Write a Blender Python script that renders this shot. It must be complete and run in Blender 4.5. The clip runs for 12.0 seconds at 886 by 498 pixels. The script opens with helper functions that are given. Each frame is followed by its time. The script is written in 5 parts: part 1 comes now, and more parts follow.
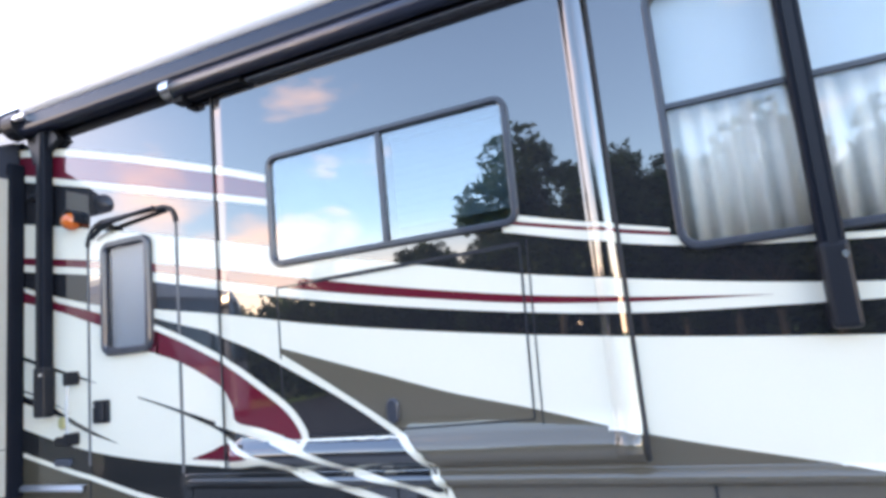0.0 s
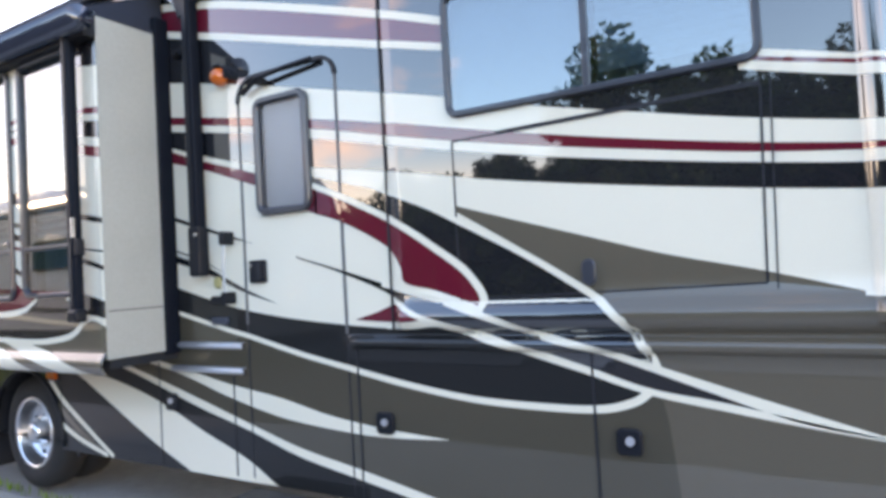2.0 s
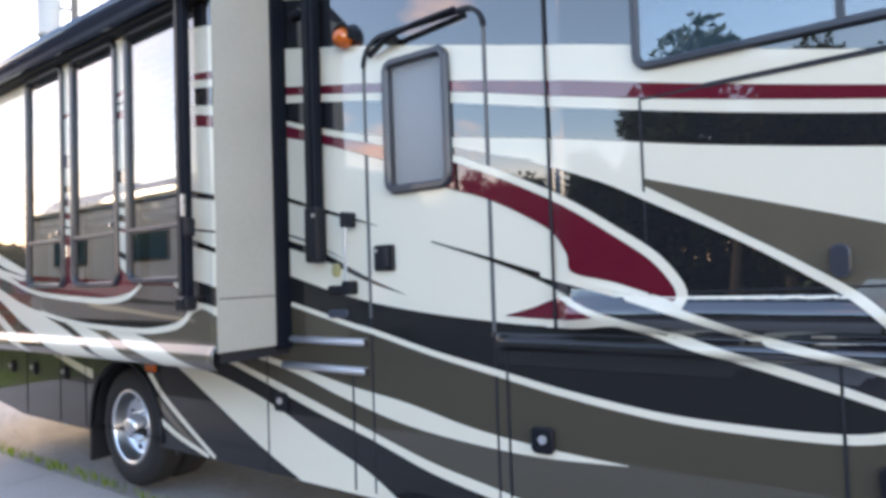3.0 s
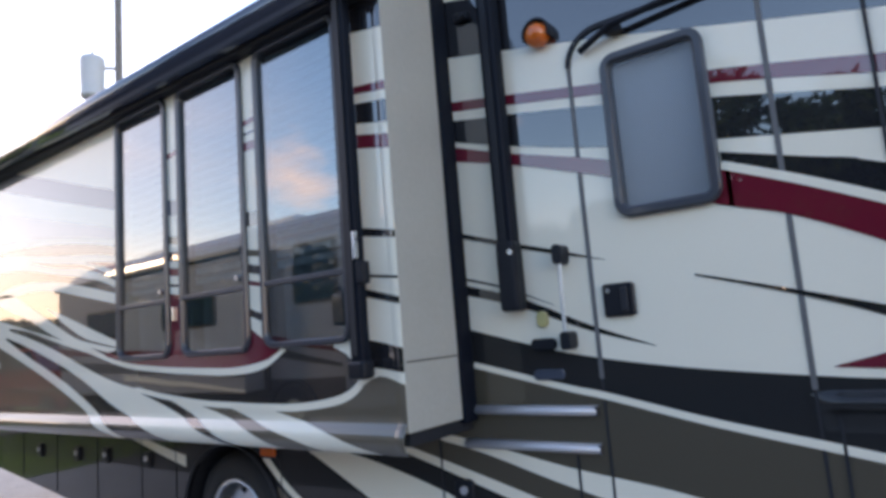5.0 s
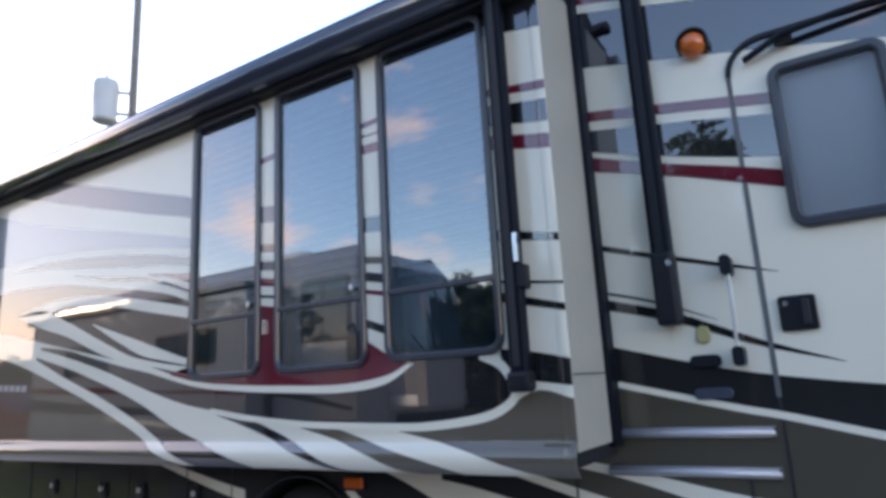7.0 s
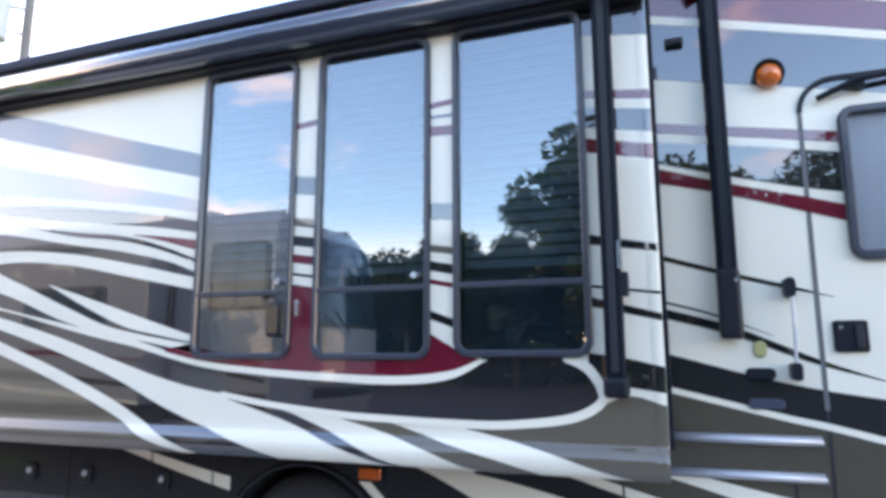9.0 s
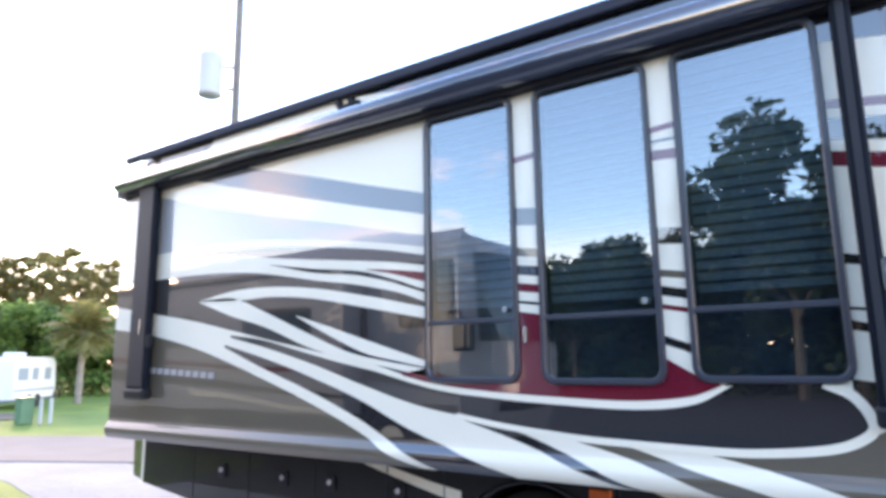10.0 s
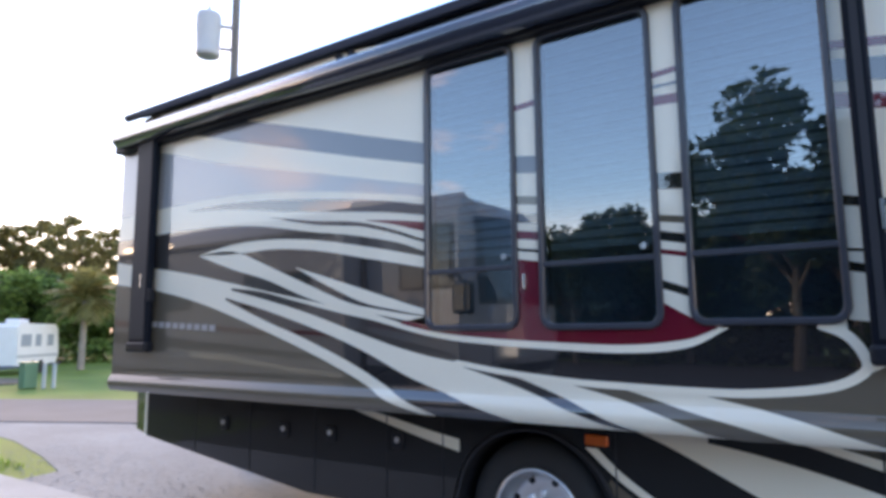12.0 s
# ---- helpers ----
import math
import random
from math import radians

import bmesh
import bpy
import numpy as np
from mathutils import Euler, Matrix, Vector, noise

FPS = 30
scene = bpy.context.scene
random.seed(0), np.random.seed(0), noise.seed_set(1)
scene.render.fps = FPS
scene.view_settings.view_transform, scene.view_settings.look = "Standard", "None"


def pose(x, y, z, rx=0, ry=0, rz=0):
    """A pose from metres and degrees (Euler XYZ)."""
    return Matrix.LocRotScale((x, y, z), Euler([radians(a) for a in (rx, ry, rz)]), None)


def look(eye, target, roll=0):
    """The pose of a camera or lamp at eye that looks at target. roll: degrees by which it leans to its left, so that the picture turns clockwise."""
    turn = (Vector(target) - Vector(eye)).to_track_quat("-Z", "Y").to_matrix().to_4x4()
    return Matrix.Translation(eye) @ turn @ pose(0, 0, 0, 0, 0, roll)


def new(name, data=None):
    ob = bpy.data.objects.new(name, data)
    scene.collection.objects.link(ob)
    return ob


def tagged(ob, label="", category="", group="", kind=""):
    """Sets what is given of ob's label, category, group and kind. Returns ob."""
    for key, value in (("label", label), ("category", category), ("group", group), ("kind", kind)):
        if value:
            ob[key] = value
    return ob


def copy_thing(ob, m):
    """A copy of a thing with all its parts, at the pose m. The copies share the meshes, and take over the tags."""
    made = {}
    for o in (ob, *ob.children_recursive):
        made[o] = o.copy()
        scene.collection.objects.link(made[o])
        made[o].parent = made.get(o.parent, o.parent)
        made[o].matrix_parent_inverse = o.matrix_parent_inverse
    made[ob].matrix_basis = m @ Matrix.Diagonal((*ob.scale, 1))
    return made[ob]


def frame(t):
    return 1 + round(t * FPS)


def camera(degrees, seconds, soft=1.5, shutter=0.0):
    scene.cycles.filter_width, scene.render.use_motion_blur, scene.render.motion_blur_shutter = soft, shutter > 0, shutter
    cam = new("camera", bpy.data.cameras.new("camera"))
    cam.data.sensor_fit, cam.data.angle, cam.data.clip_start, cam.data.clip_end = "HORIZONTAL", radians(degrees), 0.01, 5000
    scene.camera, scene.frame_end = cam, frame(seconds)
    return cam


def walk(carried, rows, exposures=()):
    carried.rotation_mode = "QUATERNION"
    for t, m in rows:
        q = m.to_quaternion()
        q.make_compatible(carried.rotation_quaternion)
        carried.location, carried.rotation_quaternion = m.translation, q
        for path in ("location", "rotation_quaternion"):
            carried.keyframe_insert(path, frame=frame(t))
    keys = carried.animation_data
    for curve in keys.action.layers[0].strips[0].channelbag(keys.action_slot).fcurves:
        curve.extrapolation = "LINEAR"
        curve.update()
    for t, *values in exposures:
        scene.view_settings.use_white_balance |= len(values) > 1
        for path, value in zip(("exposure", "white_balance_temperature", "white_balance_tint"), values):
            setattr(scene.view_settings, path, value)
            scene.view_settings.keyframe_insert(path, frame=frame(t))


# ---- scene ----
cam = camera(70.0, 12.0, soft=3.6)
PATH = [
    (0, (-0.079, 0.083, 1.941), (-0.875, 1.891, 2.252), -5.7),
    (0.5, (-0.114, 0.064, 1.908), (-1.005, 1.83, 2.2), -5.9),
    (1, (-0.213, 0.036, 1.837), (-1.177, 1.774, 2.064), -5.0),
    (1.5, (-0.463, 0.045, 1.798), (-1.434, 1.787, 1.954), -4.8),
    (2, (-0.805, 0.082, 1.712), (-1.813, 1.809, 1.775), -3.2),
    (2.5, (-1.213, 0.171, 1.606), (-2.373, 1.8, 1.611), -3.0),
    (3, (-1.532, 0.301, 1.664), (-2.702, 1.922, 1.741), -2.0),
    (3.5, (-1.888, 0.389, 1.711), (-3.004, 2.045, 1.83), -5.1),
    (3.7, (-2.046, 0.356, 1.743), (-3.2, 1.977, 1.944), -4.1),
    (5.3, (-2.916, 0.284, 1.632), (-4.085, 1.88, 1.924), -4.7),
    (5.5, (-2.946, 0.277, 1.558), (-4.178, 1.812, 1.914), -4.0),
    (6, (-3.206, 0.107, 1.613), (-4.439, 1.642, 1.963), -5.5),
    (6.5, (-3.467, 0.006, 1.632), (-4.602, 1.612, 1.997), -4.1),
    (6.7, (-3.547, -0.006, 1.537), (-4.651, 1.613, 1.934), -3.4),
    (8.3, (-4.424, -0.282, 1.678), (-5.065, 1.577, 2.041), -1.8),
    (8.5, (-4.504, -0.308, 1.59), (-5.127, 1.57, 1.884), -0.8),
    (9, (-4.638, -0.422, 1.692), (-5.301, 1.437, 2.014), -0.1),
    (9.5, (-4.772, -0.521, 1.749), (-5.537, 1.296, 2.085), 0.9),
    (10, (-4.905, -0.714, 1.792), (-5.996, 0.926, 2.136), -0.8),
    (10.5, (-4.997, -0.893, 1.681), (-6.229, 0.641, 2.04), 1.1),
    (11, (-5.036, -0.979, 1.683), (-6.299, 0.528, 2.049), 0.7),
    (11.5, (-5.032, -0.981, 1.713), (-6.275, 0.551, 2.043), -2.5),
    (12, (-4.911, -0.7, 1.653), (-6.011, 0.95, 1.911), -0.5),
]
EXPOSURES = [(t, 2.06 + e, k, 20) for t, e, k in ((0, 1.12, 12000), (1.0, 0.89, 12200), (2.0, 0.82, 12800), (2.5, 0.7, 13200), (3.5, 0.68, 12600), (5.5, -0.1, 11000), (6.5, -0.08, 10800), (8.5, 0.7, 11700), (9.0, 0.90, 11300), (9.5, 1.07, 11200), (10.5, 0.66, 10700), (12.0, 0.10, 10600))]
walk(cam, [(t, look(eye, target, roll)) for t, eye, target, roll in PATH], EXPOSURES)

# ---- world and light ----
world = bpy.data.worlds.new("evening_sky")
scene.world = world
world.use_nodes = True
wn, wl = world.node_tree.nodes, world.node_tree.links
wn.clear()
SUN_AZ = radians(-66)          # low sun behind the woods, towards -x and a little +y
SUN_EL = radians(17)
w_out = wn.new("ShaderNodeOutputWorld")
w_bg = wn.new("ShaderNodeBackground")
w_sky = wn.new("ShaderNodeTexSky")
w_sky.sky_type = "NISHITA"
w_sky.sun_disc = False
w_sky.sun_elevation = SUN_EL
w_sky.sun_rotation = SUN_AZ
w_sky.air_density, w_sky.dust_density, w_sky.ozone_density = 1.0, 0.04, 1.6
w_tc = wn.new("ShaderNodeTexCoord")
w_map = wn.new("ShaderNodeMapping")
w_map.inputs["Scale"].default_value = (1.0, 1.0, 2.6)
w_noise = wn.new("ShaderNodeTexNoise")
w_noise.inputs["Scale"].default_value = 2.6
w_noise.inputs["Detail"].default_value = 6.0
w_noise.inputs["Roughness"].default_value = 0.55
w_ramp = wn.new("ShaderNodeValToRGB")
w_ramp.color_ramp.elements[0].position, w_ramp.color_ramp.elements[1].position = 0.60, 0.76
w_ramp.color_ramp.elements[0].color, w_ramp.color_ramp.elements[1].color = (0, 0, 0, 1), (0.75, 0.75, 0.75, 1)
w_mix = wn.new("ShaderNodeMixRGB")
w_cloud = wn.new("ShaderNodeRGB")
w_cloud.outputs[0].default_value = (6.8, 5.2, 5.0, 1)
wl.new(w_tc.outputs["Generated"], w_map.inputs["Vector"])
wl.new(w_map.outputs[0], w_noise.inputs["Vector"])
wl.new(w_noise.outputs["Fac"], w_ramp.inputs["Fac"])
wl.new(w_ramp.outputs["Color"], w_mix.inputs["Fac"])
w_tint = wn.new("ShaderNodeMixRGB")      # the clear blue of the evening's eastern sky
w_tint.blend_type = "MULTIPLY"
w_tint.inputs["Fac"].default_value = 1.0
w_tint.inputs["Color2"].default_value = (0.70, 1.0, 1.40, 1)
wl.new(w_sky.outputs[0], w_tint.inputs["Color1"])
wl.new(w_tint.outputs[0], w_mix.inputs["Color1"])
wl.new(w_cloud.outputs[0], w_mix.inputs["Color2"])
# a pale rosy haze that thickens towards the horizon all round
w_sep = wn.new("ShaderNodeSeparateXYZ")
w_hz = wn.new("ShaderNodeMapRange")
w_hz.interpolation_type = "SMOOTHERSTEP"
w_hz.inputs["From Min"].default_value, w_hz.inputs["From Max"].default_value = -0.02, 0.24
w_hz.inputs["To Min"].default_value, w_hz.inputs["To Max"].default_value = 1.0, 0.0
w_hmix = wn.new("ShaderNodeMixRGB")
w_hmix.inputs["Color2"].default_value = (8.1, 7.05, 6.85, 1)
wl.new(w_tc.outputs["Generated"], w_sep.inputs[0])
wl.new(w_sep.outputs["Z"], w_hz.inputs["Value"])
wl.new(w_hz.outputs[0], w_hmix.inputs["Fac"])
wl.new(w_mix.outputs[0], w_hmix.inputs["Color1"])
# a thin rosy veil of high cloud over the western half
w_vmap, w_vn = wn.new("ShaderNodeMapping"), wn.new("ShaderNodeTexNoise")
w_vmap.inputs["Scale"].default_value = (1.0, 1.0, 4.5)
w_vn.inputs["Scale"].default_value, w_vn.inputs["Detail"].default_value = 1.7, 5.0
w_west, w_veil = wn.new("ShaderNodeMapRange"), wn.new("ShaderNodeMath")
w_west.interpolation_type = "SMOOTHSTEP"
w_west.inputs["From Min"].default_value, w_west.inputs["From Max"].default_value = 0.62, 0.98
w_west.inputs["To Min"].default_value, w_west.inputs["To Max"].default_value = 0.0, 0.75
w_neg = wn.new("ShaderNodeMath")
w_neg.operation, w_veil.operation = "MULTIPLY", "MULTIPLY"
w_neg.inputs[1].default_value = -1.0
w_veil.use_clamp = True
w_vmix = wn.new("ShaderNodeMixRGB")
w_vmix.inputs["Color2"].default_value = (6.4, 5.35, 5.3, 1)
wl.new(w_tc.outputs["Generated"], w_vmap.inputs["Vector"])
wl.new(w_vmap.outputs[0], w_vn.inputs["Vector"])
wl.new(w_sep.outputs["X"], w_neg.inputs[0])
wl.new(w_neg.outputs[0], w_west.inputs["Value"])
wl.new(w_west.outputs[0], w_veil.inputs[0])
wl.new(w_vn.outputs["Fac"], w_veil.inputs[1])
wl.new(w_veil.outputs[0], w_vmix.inputs["Fac"])
wl.new(w_hmix.outputs[0], w_vmix.inputs["Color1"])
wl.new(w_vmix.outputs[0], w_bg.inputs["Color"])
w_bg.inputs["Strength"].default_value = 0.15
wl.new(w_bg.outputs[0], w_out.inputs["Surface"])
sun_data = bpy.data.lights.new("sun", "SUN")
sun_data.energy, sun_data.angle, sun_data.color = 0.6, radians(10), (1.0, 0.90, 0.79)
sun = new("sun", sun_data)
sun.matrix_world = look((-30, 14, 12), (0, 0, 2))

# ---- materials ----


def mat(name, rgb, rough=0.5, metal=0.0, coat=0.0, coat_ior=1.5, vary=0.08, scale=3.0, grain=40.0, bump=0.0, spec=0.5, ior=1.45, soil=0.0):
    """A surface with its colour varied at two scales, grain in its roughness and a fine relief."""
    m = bpy.data.materials.new(name)
    m.use_nodes = True
    n, k = m.node_tree.nodes, m.node_tree.links
    p = n["Principled BSDF"]
    tc = n.new("ShaderNodeTexCoord")
    big, small = n.new("ShaderNodeTexNoise"), n.new("ShaderNodeTexNoise")
    for tex, sc, det in ((big, scale, 4.0), (small, grain, 3.0)):
        tex.inputs["Scale"].default_value = sc
        tex.inputs["Detail"].default_value = det
        k.new(tc.outputs["Object"], tex.inputs["Vector"])
    mixer = n.new("ShaderNodeMixRGB")
    mixer.blend_type = "MULTIPLY"
    mixer.inputs["Fac"].default_value = 1.0
    mixer.inputs["Color1"].default_value = (*rgb, 1)
    ramp = n.new("ShaderNodeValToRGB")
    lo = 1 - vary
    ramp.color_ramp.elements[0].position, ramp.color_ramp.elements[1].position = 0.3, 0.7
    ramp.color_ramp.elements[0].color, ramp.color_ramp.elements[1].color = (lo, lo, lo, 1), (1, 1, 1, 1)
    add = n.new("ShaderNodeMath")
    add.operation = "MULTIPLY_ADD"
    add.inputs[1].default_value, add.inputs[2].default_value = 0.4, 0.0
    k.new(small.outputs["Fac"], add.inputs[0])
    add2 = n.new("ShaderNodeMath")
    add2.operation = "MULTIPLY_ADD"
    add2.inputs[1].default_value = 0.6
    k.new(big.outputs["Fac"], add2.inputs[0])
    k.new(add.outputs[0], add2.inputs[2])
    k.new(add2.outputs[0], ramp.inputs["Fac"])
    k.new(ramp.outputs["Color"], mixer.inputs["Color2"])
    k.new(mixer.outputs[0], p.inputs["Base Color"])
    rr = n.new("ShaderNodeMapRange")
    rr.inputs["To Min"].default_value, rr.inputs["To Max"].default_value = max(0.01, rough * 0.8), min(1.0, rough * 1.2)
    k.new(small.outputs["Fac"], rr.inputs["Value"])
    k.new(rr.outputs[0], p.inputs["Roughness"])
    p.inputs["Metallic"].default_value = metal
    p.inputs["Specular IOR Level"].default_value = spec
    p.inputs["IOR"].default_value = ior
    p.inputs["Coat Weight"].default_value = coat
    p.inputs["Coat IOR"].default_value = coat_ior
    p.inputs["Coat Roughness"].default_value = 0.02
    if bump:
        b = n.new("ShaderNodeBump")
        b.inputs["Strength"].default_value, b.inputs["Distance"].default_value = bump, 0.02
        k.new(add2.outputs[0], b.inputs["Height"])
        k.new(b.outputs[0], p.inputs["Normal"])
    return m


def paint(name, rgb, flake=0.0, ior=None):
    """Clear-coated coach paint with a faint waviness in the coat."""
    m = mat(name, rgb, rough=0.45, metal=flake, coat=1.0, coat_ior=ior or COAT, vary=0.05, scale=1.3, grain=160.0, spec=0.08)
    n, k = m.node_tree.nodes, m.node_tree.links
    p = n["Principled BSDF"]
    tc, wave = n.new("ShaderNodeTexCoord"), n.new("ShaderNodeTexNoise")
    wave.inputs["Scale"].default_value, wave.inputs["Detail"].default_value = 1.6, 1.0
    k.new(tc.outputs["Object"], wave.inputs["Vector"])
    b = n.new("ShaderNodeBump")
    b.inputs["Strength"].default_value, b.inputs["Distance"].default_value = 0.06, 0.03
    k.new(wave.outputs["Fac"], b.inputs["Height"])
    k.new(b.outputs[0], p.inputs["Coat Normal"])
    return m


def glass(name, tint, gloss=0.12, rough=0.004):
    """Tinted safety glass: a mirror image that grows towards grazing angles over a dimmed view through."""
    m = bpy.data.materials.new(name)
    m.use_nodes = True
    n, k = m.node_tree.nodes, m.node_tree.links
    n.clear()
    o, mx = n.new("ShaderNodeOutputMaterial"), n.new("ShaderNodeMixShader")
    tr, gl, lw = n.new("ShaderNodeBsdfTransparent"), n.new("ShaderNodeBsdfGlossy"), n.new("ShaderNodeLayerWeight")
    up, fac = n.new("ShaderNodeMath"), n.new("ShaderNodeMath")
    up.operation, fac.operation = "POWER", "MULTIPLY_ADD"
    up.inputs[1].default_value = 4.0
    fac.inputs[1].default_value, fac.inputs[2].default_value = 1 - gloss, gloss
    tr.inputs["Color"].default_value = (*tint, 1)
    gl.inputs["Roughness"].default_value = rough
    k.new(lw.outputs["Facing"], up.inputs[0])
    k.new(up.outputs[0], fac.inputs[0])
    k.new(fac.outputs[0], mx.inputs["Fac"])
    k.new(tr.outputs[0], mx.inputs[1])
    k.new(gl.outputs[0], mx.inputs[2])
    k.new(mx.outputs[0], o.inputs["Surface"])
    return m


COAT = 2.15
CREAM = paint("cream_paint", (0.80, 0.745, 0.61), ior=1.5)
# copy of the black, coat weakened so low fields mirror less pale ground
DULLED_BLACK = paint("dulled_black_paint", (0.016, 0.017, 0.018), ior=1.4)
BLACK = paint("black_paint", (0.012, 0.013, 0.016))
MAROON = paint("maroon_paint", (0.165, 0.008, 0.022), ior=1.9)
TAUPE = paint("taupe_paint", (0.125, 0.103, 0.076), flake=0.1, ior=1.7)
# darker copy of the taupe: shade of the lower side put into its colour
TAUPE_SHADED = paint("shaded_taupe_paint", (0.078, 0.066, 0.047), flake=0.1, ior=1.6)
SILVER = paint("silver_paint", (0.36, 0.37, 0.37), flake=0.2, ior=1.7)
CHARCOAL = paint("charcoal_paint", (0.050, 0.047, 0.046), flake=0.15, ior=1.9)
STEEL_BLUE = paint("grey_paint", (0.12, 0.137, 0.155), flake=0.15, ior=1.75)
RUBBER = mat("black_rubber", (0.012, 0.014, 0.019), rough=0.6, vary=0.2, grain=90)
PLASTIC = mat("black_plastic", (0.011, 0.013, 0.018), rough=0.4, vary=0.15, spec=0.25)
FRAME = mat("dark_grey_frame", (0.034, 0.040, 0.052), rough=0.35, vary=0.05, coat=0.3)
NAVY = mat("black_awning_metal", (0.013, 0.020, 0.040), rough=0.42, vary=0.03, coat=0.4, coat_ior=1.45, spec=0.3)
ARM_BLACK = mat("black_awning_arm", (0.006, 0.009, 0.015), rough=0.42, vary=0.1, spec=0.10)
ROLLER = mat("glossy_navy_roller", (0.020, 0.027, 0.045), rough=0.25, vary=0.03, coat=0.9, coat_ior=1.85)
CLOTH = mat("navy_awning_cloth", (0.030, 0.038, 0.055), rough=0.75, vary=0.15, grain=90, bump=0.1, spec=0.2)
ALU = mat("brushed_aluminium", (0.62, 0.63, 0.65), rough=0.24, metal=1.0, vary=0.08, grain=9)
SATIN = mat("satin_grey_metal", (0.50, 0.51, 0.53), rough=0.42, metal=0.45, vary=0.08, grain=9)
CHROME = mat("polished_wheel_metal", (0.82, 0.83, 0.84), rough=0.30, metal=1.0, vary=0.06)
FABRIC = mat("slide_side_laminate", (0.44, 0.425, 0.37), rough=0.5, vary=0.16, scale=2.2, bump=0.05, coat=0.2)
ROOFING = mat("white_roof_membrane", (0.72, 0.73, 0.74), rough=0.7, vary=0.1)
AMBER = mat("amber_lens", (0.75, 0.13, 0.015), rough=0.18, vary=0.15, coat=0.8)
CURTAIN = mat("cream_curtain_cloth", (0.80, 0.76, 0.70), rough=0.9, vary=0.12, grain=60)
SLAT = mat("grey_blind_slat", (0.46, 0.56, 0.60), rough=0.5, vary=0.1)
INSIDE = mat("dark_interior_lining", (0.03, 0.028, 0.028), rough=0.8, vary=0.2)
LINING = mat("blue_grey_blind_lining", (0.15, 0.19, 0.21), rough=0.8, vary=0.2)
TYRE = mat("tyre_rubber", (0.022, 0.022, 0.023), rough=0.75, vary=0.25, grain=70, bump=0.1)
GLASS = glass("tinted_window_glass", (0.50, 0.63, 0.68), 0.205)
GLASS_CLEAR = glass("clear_window_glass", (0.92, 0.94, 0.94), 0.06)
FROST = glass("door_window_glass", (0.78, 0.81, 0.83), 0.06, 0.30)
LETTER = mat("pale_lettering", (0.36, 0.34, 0.33), rough=0.3, vary=0.05)
CONCRETE = mat("pale_concrete", (0.46, 0.45, 0.44), rough=0.85, vary=0.30, scale=1.1, grain=26, bump=0.25)
GRAVEL_MAT = mat("pale_gravel", (0.32, 0.32, 0.32), rough=0.95, vary=0.38, scale=0.7, grain=11, bump=0.35)
ASPHALT = mat("worn_asphalt", (0.15, 0.15, 0.165), rough=0.9, vary=0.3, scale=0.8, grain=40, bump=0.3)
GRASS_MAT = mat("lawn_grass", (0.19, 0.28, 0.035), rough=0.9, vary=0.5, scale=0.5, grain=20, bump=0.6)
PALE_BARK = mat("pale_palm_bark", (0.36, 0.30, 0.25), rough=0.95, vary=0.4, scale=5, grain=30, bump=0.6)
BARK = mat("tree_bark", (0.12, 0.095, 0.07), rough=0.95, vary=0.5, scale=4, grain=30, bump=0.6)
WOODPOLE = mat("weathered_pole_wood", (0.20, 0.18, 0.16), rough=0.9, vary=0.4, scale=6, grain=50, bump=0.4)
WHITE_SHELL = mat("white_trailer_shell", (0.78, 0.78, 0.77), rough=0.4, vary=0.08)
TAN_SHELL = paint("beige_coach_paint", (0.32, 0.32, 0.325), ior=1.6)
DARK_TRIM = mat("dark_coach_trim", (0.03, 0.03, 0.03), rough=0.3, coat=0.6)
GREEN_BOX = mat("green_cabinet_paint", (0.09, 0.22, 0.13), rough=0.5, vary=0.15)
GREY_CAN = mat("pale_grey_enamel", (0.44, 0.47, 0.48), rough=0.45, vary=0.12)
NB_GLASS = mat("dark_blue_coach_glass", (0.025, 0.05, 0.065), rough=0.05, coat=0.8, vary=0.1)
RED_CAR = paint("red_car_paint", (0.22, 0.012, 0.015))


def leaf_mat(name, rgb, spread=0.5):
    """Leaves, varied leaf by leaf, letting some light through."""
    m = bpy.data.materials.new(name)
    m.use_nodes = True
    n, k = m.node_tree.nodes, m.node_tree.links
    p = n["Principled BSDF"]
    geo, ramp = n.new("ShaderNodeNewGeometry"), n.new("ShaderNodeValToRGB")
    d, b = tuple(c * (1 - spread) for c in rgb), tuple(min(1, c * (1 + spread)) for c in rgb)
    ramp.color_ramp.elements[0].color, ramp.color_ramp.elements[1].color = (*d, 1), (*b, 1)
    k.new(geo.outputs["Random Per Island"], ramp.inputs["Fac"])
    k.new(ramp.outputs["Color"], p.inputs["Base Color"])
    p.inputs["Roughness"].default_value = 0.6
    tl, mx = n.new("ShaderNodeBsdfTranslucent"), n.new("ShaderNodeMixShader")
    k.new(ramp.outputs["Color"], tl.inputs["Color"])
    mx.inputs["Fac"].default_value = 0.5
    o = n["Material Output"]
    k.new(p.outputs[0], mx.inputs[1])
    k.new(tl.outputs[0], mx.inputs[2])
    k.new(mx.outputs[0], o.inputs["Surface"])
    return m


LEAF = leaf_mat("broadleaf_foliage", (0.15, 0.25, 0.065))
# the same foliage with shade put into its colour
LEAF_SHADED = leaf_mat("shaded_foliage", (0.035, 0.062, 0.02))
PINE = leaf_mat("pine_foliage", (0.25, 0.22, 0.085))
FROND = leaf_mat("palm_frond_green", (0.25, 0.22, 0.085))
BLADE = leaf_mat("grass_blades", (0.16, 0.27, 0.035))

# ---- building helpers ----
PLAN = Matrix.Scale(0.93, 4) @ Matrix.Translation((0, 0, 0.2))   # the coach's plan, laid into metres
